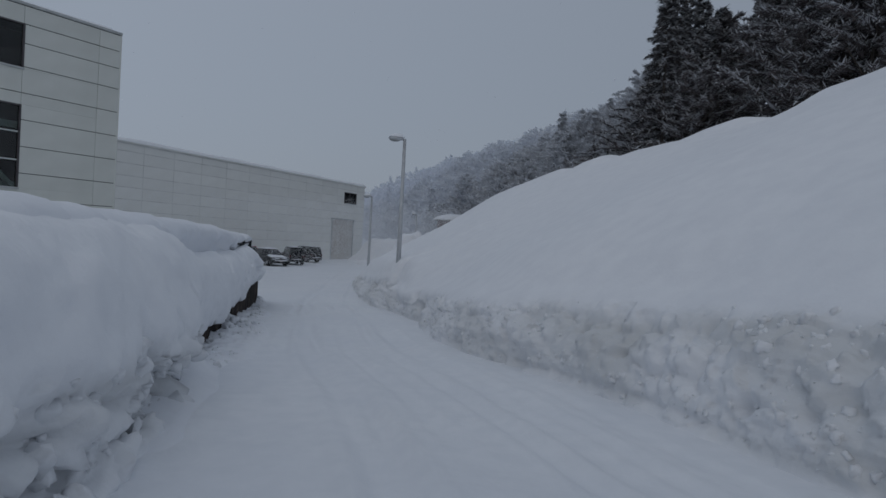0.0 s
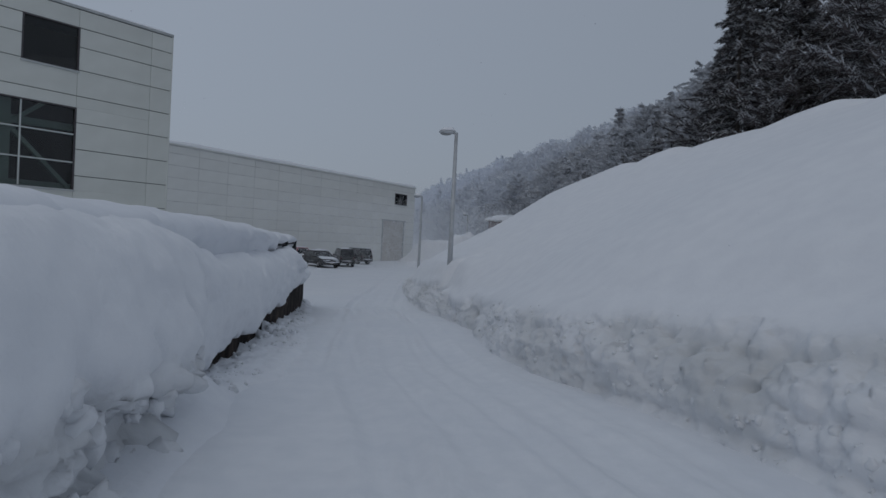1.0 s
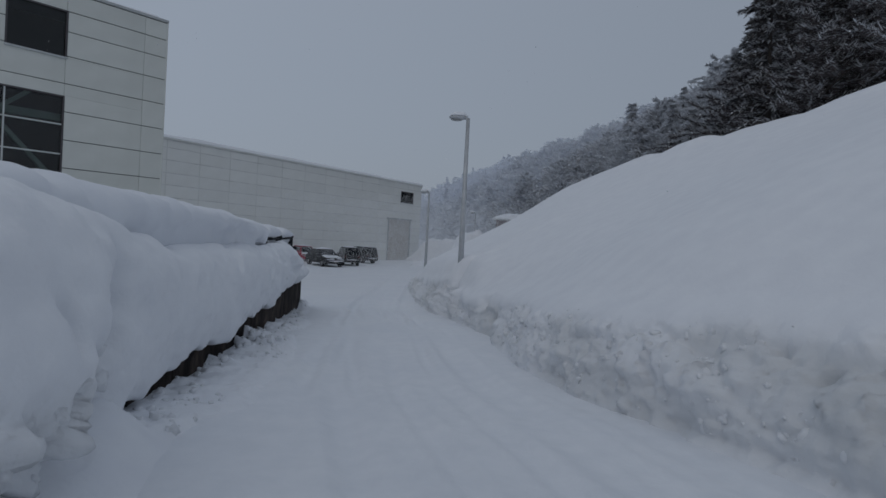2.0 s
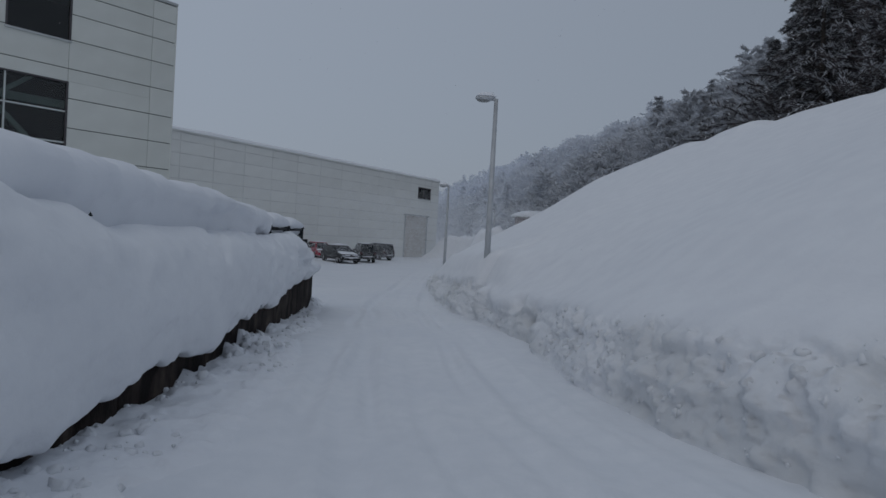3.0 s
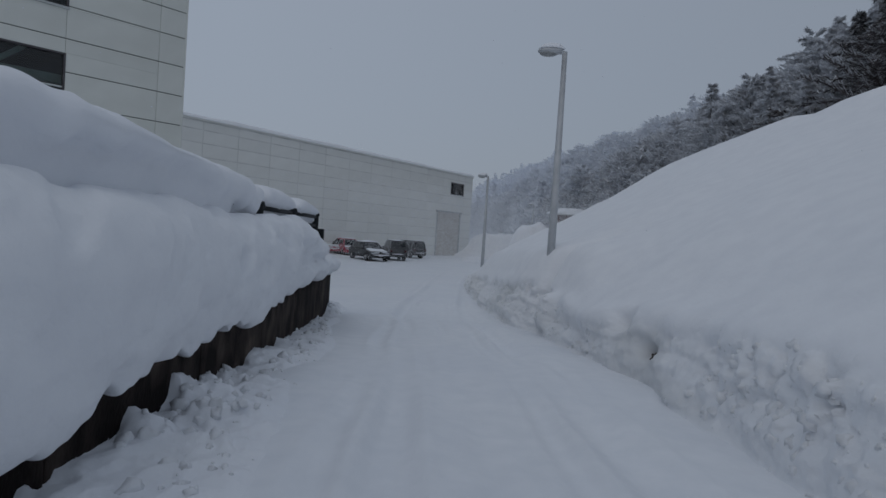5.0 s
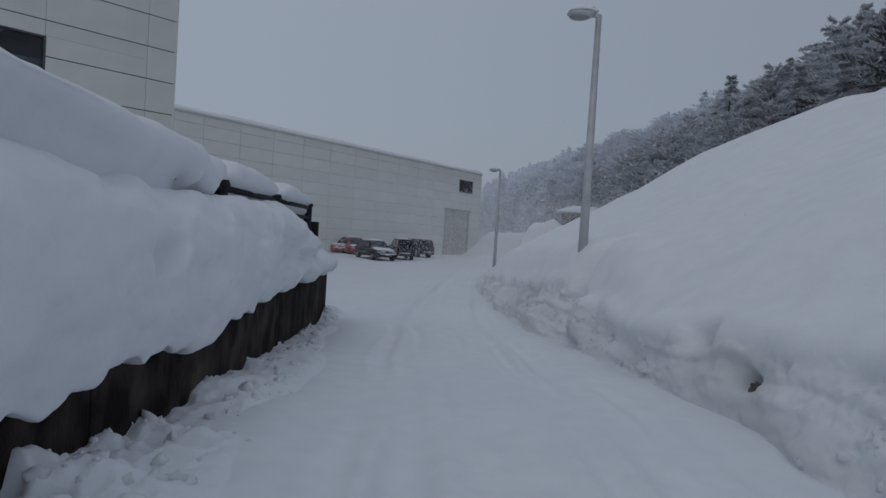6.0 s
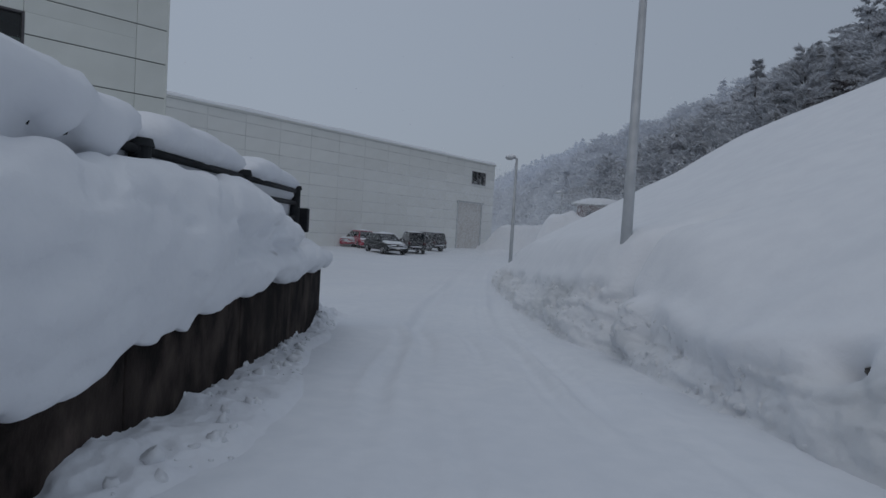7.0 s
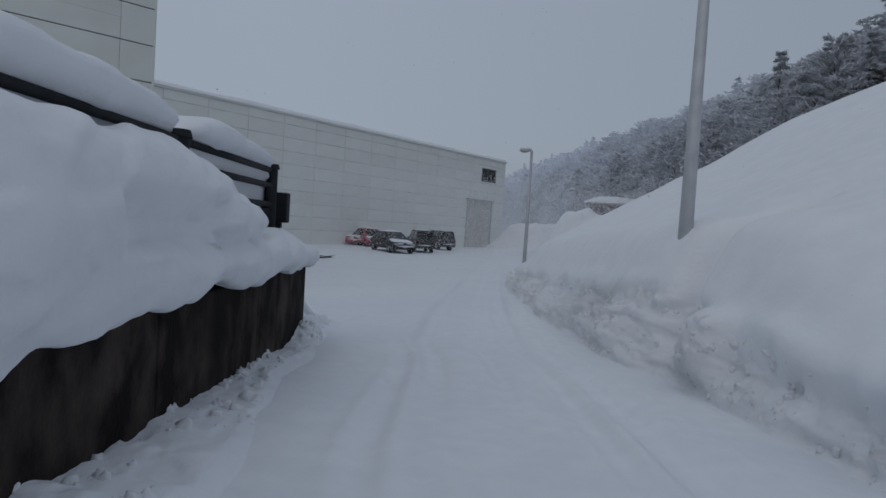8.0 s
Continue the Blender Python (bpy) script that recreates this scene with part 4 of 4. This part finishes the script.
    for x, y, z, rx, ry_, rz in ((f + 0.03, 0.1, 0.52, 0.05, W * 0.75, 0.05), (f - 0.05, -W * 0.35, belt - 0.24, 0.06, 0.22, 0.05), (f - 0.1, W * 0.4, belt - 0.2, 0.07, 0.26, 0.04),
                                (r - 0.03, 0.0, 0.55, 0.05, W * 0.7, 0.04)):
        part("clinging_snow", blob(BM(), x, y, z, rx, ry_, rz, 0.5, x + y, 2), SNOW, car, "snow clinging to the bodywork", shade=True)
    if snow:
        cover("roof_snow", a[1] + 0.05, a[2] - 0.02, W - 0.22, H + 0.0, H + 0.0, snow * 1.2, 1)
        cover("bonnet_snow", a[3] - 0.02, f - 0.22, W - 0.14, belt + 0.01, belt - 0.13, snow * 0.9, 5)
        if kind in ("sedan", "suv"):
            cover("boot_snow", r + 0.05, a[0] + 0.05, W - 0.14, belt, belt, snow * 0.8, 7)
    return car


def car_at(x, y, yaw, *rest, **kw):
    return parked_car(pose(x, y, YARD - 0.02, 0, 0, yaw), *rest, **kw)


car_at(-15.3, 59.6, -66, CAR_RED, "box", "small red hatchback car with a little snow on top", snow=0.05)
car_at(-13.5, 58.6, -60, CAR_RED, "box", "red hatchback car with snow on its bonnet and roof", snow=0.08)
car_at(-10.2, 52.3, -55, CAR_BLACK, "sedan", "black saloon car with snow on bonnet and roof", snow=0.12)
car_at(-8.75, 55.6, 112, CAR_GREY, "van", "boxy dark grey van dusted with snow", snow=0.05)
car_at(-8.3, 61.6, 136, CAR_BLACK, "van", "boxy black van at the end of the parked row", snow=0.03)

# ---------------------------------------------------------------- small hut and snow piles past the mound
hut = thing("brick_hut", pose(11.2, 91, YARD, 0, 0, -6), "low brown-red hut under a thick snow roof", "hut")
part("wall", box(BM(), -3.3, 3.3, -2.2, 2.2, -0.4, 6.2, 0.02), BRICK, hut)
part("roof", box(BM(), -3.7, 3.7, -2.6, 2.6, 6.2, 6.36, 0.02), FLASHING, hut)
bm = blob(BM(), 0, 0, 6.3, 3.9, 2.8, 1.05, 0.12, 4, 4)
for v in bm.verts:
    v.co.z = max(v.co.z, 6.32)
part("roof_snow", bm, SNOW, hut, "thick rounded snow on the roof", shade=True)
for x in (-1.7, 0.1, 1.9):
    w = part("window", box(BM(), x - 0.35, x + 0.35, -2.25, -2.18, 4.5, 5.5, 0.01), FRAME, hut)
    part("pane", box(BM(), x - 0.29, x + 0.29, -2.26, -2.23, 4.56, 5.44), CAR_GLASS, w)


def snow_pile(x, y, rx, ry, h, seed, label):
    a, b = np.meshgrid(np.linspace(-1, 1, 70), np.linspace(-1, 1, 70))
    rad = np.sqrt(a * a + b * b)
    wob = 1 + 0.22 * grain(a * 1.7 + seed, b * 1.7, seed * 0.7)
    z = h * smooth(1.0, 0.5, rad / wob) * (1 + 0.12 * fbm(a * 2.4 + seed, b * 2.4, seed, 3)) - 0.12
    z = z + 0.03 * fbm(a * 9 + seed, b * 9, seed * 2.0, 3)
    ob = new("snow_pile", sheet("snow_pile", a * rx, b * ry, z, [SNOW]))
    ob.location = (x, y, float(GROUND(y)))
    tagged(ob, label, "snow pile", kind="structure")


snow_pile(3.6, 45.5, 4.0, 3.2, 3.3, 1, "heaped ploughed snow beyond the mound")
snow_pile(0.6, 73, 5.2, 3.5, 2.9, 2, "broad low snow heap at the edge of the yard")
snow_pile(-2.0, 62, 1.9, 1.6, 0.55, 5, "small low snow heap in the yard")
snow_pile(9, 70, 7, 7, 3.6, 6, "broad snow heap below the wooded hill")

br = random.Random(4)
brush = BM()
for _ in range(38):
    a = br.uniform(-0.5, 0.5)
    x, y = br.uniform(-1.0, 1.0), br.uniform(-0.9, 0.9) * 0.8
    n = br.uniform(0.25, 0.8)
    tube(brush, (x, y, 0.02), (x + n * math.cos(a), y + n * math.sin(a), br.uniform(0.04, 0.16)), 0.025, 0.008, 5)
brush_ob = new("brushwood", mesh_of("brushwood", brush, BARK))
brush_ob.location = (-12.2, 40.3, float(GROUND(40.2)))
tagged(brush_ob, "dark dead twigs poking out of the yard snow", "brushwood")

# ---------------------------------------------------------------- wooded hillside
def hill_z(x, y):
    d = np.maximum(x - HILL_EDGE(y), 0)
    return 66 * (1 - np.exp(-d / 90)) + 0.4 * grain(x * 0.12, y * 0.12, 3) * smooth(0, 6, d) + YARD - 0.4


hx, hy = spread(-60, 60, 1.6, -260, 420, 1.12), spread(-20, 260, 2.0, -200, 520, 1.12)
HX, HY = np.meshgrid(hx, hy)
HZ = hill_z(HX, HY)
tagged(new("hillside", sheet("hillside", HX, HY, HZ, [SNOW])), "steep snow-covered hillside under the wood", "hill", kind="structure")


def unit(v):
    return v / (np.linalg.norm(v, axis=-1, keepdims=True) + 1e-6)


def tree_mesh(seed, height, spread_r, kind, boughs, leaves, leaf, snowy, thin=0.1):
    """A crown: drooping boughs, each a snow-topped limb with many fine twigs or needle sprays. Triangles and their material index."""
    rs = np.random.default_rng(seed)
    u = (np.arange(boughs) + rs.random(boughs)) / boughs
    if kind == "conifer":
        z = height * (0.06 + 0.92 * u)
        reach = spread_r * (1.03 - u) ** 0.75 * (0.55 + 0.6 * rs.random(boughs))
        rise, droop = 0.1 - 0.3 * (1 - u), 0.35
    else:
        z = height * (0.1 + 0.78 * u)
        reach = spread_r * (0.4 + 0.85 * np.sin(math.pi * (0.15 + 0.75 * u)) ** 1.2) * (0.5 + 0.6 * rs.random(boughs)) * (1 - 0.5 * u ** 4)
        rise, droop = 0.35 + 0.6 * rs.random(boughs), 0.3
    ang = np.arange(boughs) * 2.399 + rs.normal(0, 0.4, boughs)
    way = unit(np.stack([np.cos(ang), np.sin(ang), rise + rs.normal(0, 0.12, boughs)], -1))
    base = np.stack([0 * z, 0 * z, z], -1)
    side = unit(np.cross(way, (0, 0, 1.0)))

    def along(k):
        return base[:, None] + way[:, None] * (reach[:, None] * k)[..., None] + np.stack([0 * k, 0 * k, -droop * reach[:, None] * k * k], -1)

    # fine twigs
    k = 0.12 + 0.9 * rs.random((boughs, leaves)) ** 0.8
    p = along(k)
    w = leaf * (1.2 - 0.55 * k) * (0.5 + rs.random(k.shape))
    a = rs.normal(0, 0.85, k.shape)
    d = way[:, None] * np.cos(a)[..., None] + side[:, None] * np.sin(a)[..., None]
    d = d * w[..., None]
    d[..., 2] += rs.normal(-0.25, 0.35, k.shape) * w
    p = p + rs.normal(0, 0.12, p.shape) * np.minimum(leaf, 0.6)
    b = unit(np.cross(d, rs.normal(0, 0.6, d.shape) + (0, 0, 1.0))) * (w * thin)[..., None]
    dark = np.stack([p - b, p + b, p + d], -2).reshape(-1, 3, 3)
    flat = unit(np.cross(d, (0, 0, 1.0))) * (w * thin * 1.2)[..., None]
    lift = np.array((0, 0, 1.0)) * (0.02 + 0.1 * w)[..., None]
    white = np.stack([p - flat + lift, p + flat + lift, p + d * 0.9 + lift], -2).reshape(-1, 3, 3)
    white = white[rs.random(len(white)) < snowy]
    # snow along the limbs
    ks = np.linspace(0.15, 0.95, 5)[None].repeat(boughs, 0)
    q = along(ks) + (0, 0, 0.06)
    wd = side[:, None] * (0.035 + 0.05 * rs.random((boughs, 5)) * (1.1 - ks))[..., None]
    limb = np.concatenate([np.stack([q[:, :-1] - wd[:, :-1], q[:, :-1] + wd[:, :-1], q[:, 1:]], -2).reshape(-1, 3, 3),
                           np.stack([q[:, :-1] + wd[:, :-1], q[:, 1:] + wd[:, 1:], q[:, 1:] - wd[:, 1:]], -2).reshape(-1, 3, 3)])
    v = np.concatenate([dark, white, limb]).reshape(-1, 3)
    tint = np.concatenate([np.zeros(len(dark), int), np.ones(len(white) + len(limb), int)])
    return v, np.arange(len(v)).reshape(-1, 3), tint


def trunk_mesh(seed, height, radius, kind):
    bm = BM()
    rs = np.random.default_rng(seed)
    p = Vector((0, 0, -0.8))
    for k in range(5):
        q = Vector((rs.normal(0, 0.1), rs.normal(0, 0.1), height * (k + 1) / (5.4 if kind == "conifer" else 6.2)))
        tube(bm, p, q, radius * (1 - k / 5.5), radius * (1 - (k + 1) / 5.5), 8)
        p = q
    for k in range(9 if kind == "conifer" else 14):
        z = height * (0.15 + 0.06 * k * (1 if kind == "conifer" else 0.75))
        ang = k * 2.4
        reach = height * (0.14 * (1 - 0.085 * k) if kind == "conifer" else 0.2 * (1 - 0.05 * k))
        tube(bm, (0, 0, z), (math.cos(ang) * reach, math.sin(ang) * reach, z + reach * (0.05 if kind == "conifer" else 0.8)), radius * 0.28, 0.015, 5)
    return mesh_of("trunk", bm, BARK)


KINDS = []
for k in range(7):
    kind = "conifer" if k in (0, 1, 2) else "broad"
    hgt = (17.0, 15.0, 12.5, 9.5, 11.0, 8.5, 12.0)[k]
    rad = (3.0, 2.7, 2.6, 3.0, 3.4, 2.7, 3.2)[k]
    v, f, ti = tree_mesh(50 + k, hgt, rad, kind, 150 if kind == "conifer" else 125, 150, 0.24, 0.5 if kind == "conifer" else 0.62, 0.11)
    crown = raw("crown", v, f, [NEEDLES if kind == "conifer" else TWIGS, TREE_SNOW], ti)
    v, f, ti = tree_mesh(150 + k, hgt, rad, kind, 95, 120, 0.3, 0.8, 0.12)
    frost_haze_crown = raw("crown", v, f, [FROST_HAZE_A, FAR_HAZE_SNOW], ti)
    KINDS.append((kind, hgt, trunk_mesh(90 + k, hgt, 0.22 if kind == "conifer" else 0.15, kind), crown, frost_haze_crown))

TREE_LABEL = {"conifer": "tall dark conifer with snow-dusted boughs on the hillside", "broad": "bushy winter tree with snow-covered twigs on the hillside"}


def plant(x, y, k, size, turn, frost_haze=False):
    kind, hgt, trunk, crown, frost_haze_crown = KINDS[k]
    t = thing("tree", pose(x, y, float(hill_z(np.float64(x), np.float64(y))) - 0.3, 0, 0, turn), TREE_LABEL[kind], "tree", group="trees on the hillside")
    t.scale = (size, size, size)
    for name, me in (("trunk", trunk), ("crown", frost_haze_crown if frost_haze else crown)):
        ob = new(name, me)
        ob.parent = t


tr = random.Random(11)
# tall dark stand close behind the mound
for _ in range(54):
    y = tr.uniform(16, 47)
    x = max(0.435 * y + 0.7, float(CREST_X(y)) + 4.3) + tr.random() ** 1.2 * 15
    plant(x, y, tr.choice((0, 1, 2, 4, 6, 4, 6, 2)), tr.uniform(0.95, 1.25), tr.uniform(0, 360))
# its lower, snowier edge
for _ in range(22):
    y = tr.uniform(14, 46)
    x = max(0.43 * y - 0.5, float(CREST_X(y)) + 3.2) + tr.random() * 3.5
    plant(x, y, tr.choice((3, 4, 5, 3, 6)), tr.uniform(0.6, 0.85), tr.uniform(0, 360), tr.random() < 0.45)
# lower trees where the stand steps down
for _ in range(14):
    y = tr.uniform(34, 52)
    x = 0.37 * y + tr.uniform(-0.5, 3.5)
    plant(x, y, tr.choice((2, 4, 6, 4, 3)), tr.uniform(0.75, 1.05), tr.uniform(0, 360), tr.random() < 0.85)
# trees further along, their crowns paled to read as haze
for _ in range(40):
    y = tr.uniform(44, 72)
    x = max(14.5 + tr.random() ** 1.3 * 26, 0.3 * y)
    plant(x, y, tr.choice((3, 4, 5, 6, 2, 4)), tr.uniform(1.05, 1.35), tr.uniform(0, 360), True)

# the far wood: too many trees to count, in one mesh
FAR = []
for k in range(6):
    kind = "conifer" if k == 0 else "broad"
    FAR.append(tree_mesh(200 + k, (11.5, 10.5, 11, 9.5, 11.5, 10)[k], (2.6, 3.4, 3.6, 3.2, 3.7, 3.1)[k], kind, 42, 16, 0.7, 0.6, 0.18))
fr = np.random.default_rng(5)
# three depth bands, each in a paler haze colour than the one before
for y0, y1, count, twig, label in ((62, 112, 215, FROST_HAZE_A, "snow-covered winter wood on the hillside"), (112, 180, 240, FROST_HAZE_B, "winter wood further along the hillside, paled for haze"),
                                   (180, 340, 280, FROST_HAZE_C, "distant winter wood across the valley, palest for haze")):
    vs, fs, ts, base = [], [], [], 0
    for _ in range(count):
        y = fr.uniform(y0, y1)
        x = float(HILL_EDGE(y)) + 1.0 + fr.random() ** 1.3 * (38 + 0.16 * y)
        if math.hypot(x, y) < 72 or (x < 15.5 and y < 104):
            continue
        v, f, t = FAR[int(fr.choice(6, p=(0.08, 0.2, 0.2, 0.18, 0.17, 0.17)))]
        s, a = fr.uniform(0.95, 1.32) if y < 125 else fr.uniform(0.85, 1.22), fr.uniform(0, 6.28)
        c, sn = math.cos(a) * s, math.sin(a) * s
        w = np.stack([v[:, 0] * c - v[:, 1] * sn + x, v[:, 0] * sn + v[:, 1] * c + y, v[:, 2] * s + float(hill_z(np.float64(x), np.float64(y))) - 0.3], -1)
        vs.append(w), fs.append(f + base), ts.append(t)
        base += len(v)
    tagged(new("far_wood", raw("far_wood", np.concatenate(vs), np.concatenate(fs), [twig, FAR_HAZE_SNOW], np.concatenate(ts))), label, "wood", kind="stuff")

# falling flakes in the air over the lane
fl = np.random.default_rng(17)
way = np.array([p[1] for p in PATH])
octa = np.array([(1, 0, 0), (-1, 0, 0), (0, 1, 0), (0, -1, 0), (0, 0, 0.6), (0, 0, -0.6)])
octf = np.array([(0, 2, 4), (2, 1, 4), (1, 3, 4), (3, 0, 4), (2, 0, 5), (1, 2, 5), (3, 1, 5), (0, 3, 5)])
vs, fs, base = [], [], 0
while base < 6 * 1500:
    p = np.array((fl.uniform(-7, 6), fl.uniform(1, 30), fl.uniform(-0.2, 6.5)))
    if p[2] < float(GROUND(p[1])) + 0.4 or np.min(np.linalg.norm(way - p, axis=1)) < 1.7:
        continue
    vs.append(octa * fl.uniform(0.003, 0.0085) + p), fs.append(octf + base)
    base += 6
tagged(new("falling_snow", raw("falling_snow", np.concatenate(vs), np.concatenate(fs), [SNOW])), "small white snowflakes falling over the lane", "snowflakes", kind="stuff")

# added haze veil of oversized snowflakes, over the yard and before the far wood
FLAKE = material("haze_snowflakes", (0.9, 0.92, 0.94), 0.8, spec=0.1)
kn, kl = FLAKE.node_tree.nodes, FLAKE.node_tree.links
k_thru, k_both = kn.new("ShaderNodeBsdfTranslucent"), kn.new("ShaderNodeMixShader")
k_thru.inputs[0].default_value = (0.9, 0.92, 0.94, 1)
k_both.inputs[0].default_value = 0.5
kl.new(kn["Principled BSDF"].outputs[0], k_both.inputs[1])
kl.new(k_thru.outputs[0], k_both.inputs[2])
kl.new(k_both.outputs[0], kn["Material Output"].inputs[0])


def flakes(name, p, size, rs, label):
    """Single flakes at the points p, turned every way."""
    a = unit(rs.normal(0, 1, p.shape))
    b = unit(np.cross(a, rs.normal(0, 1, p.shape)))
    r = (size * rs.uniform(0.6, 1.2, len(p)) / 1.73)[:, None]
    tri = np.stack([p + a * r, p + (-0.5 * a + 0.87 * b) * r, p + (-0.5 * a - 0.87 * b) * r], 1).reshape(-1, 3)
    tagged(new(name, raw(name, tri, np.arange(len(tri)).reshape(-1, 3), [FLAKE])), label, "snowflakes", kind="stuff")


def open_yard(x, y, z):
    c, sn = math.cos(radians(57.87)), math.sin(radians(57.87))
    front = -(x + 3.22) * sn + (y - 77.42) * c
    return (front < -0.6) & (x < 20)


rs = np.random.default_rng(3)
air = rs.uniform((-34, 46, YARD + 0.3), (20, 77, 5.2), (340000, 3))
flakes("snowfall_haze", air[open_yard(*air.T)], 0.045, rs, "falling snow over the yard, flakes enlarged to act as haze")
# haze flakes in gusts that hug the slope below the tree tops
px, py = rs.uniform(-45, 58, 480000), rs.uniform(79, 200, 480000)
air = np.stack([px, py, hill_z(px, py) + 0.6 + rs.exponential(4.5, len(px))], -1)
gust = 0.5 + 0.75 * grain(px * 0.035, py * 0.02, 4.0) + 0.25 * smooth(30, -10, px)
air = air[(rs.random(len(px)) < gust) & (air[:, 2] - hill_z(px, py) < 11) & ((px < 18) | (py > 95))]
flakes("blown_snow_haze", air, 0.13, rs, "blown snow added as haze before the far wood")
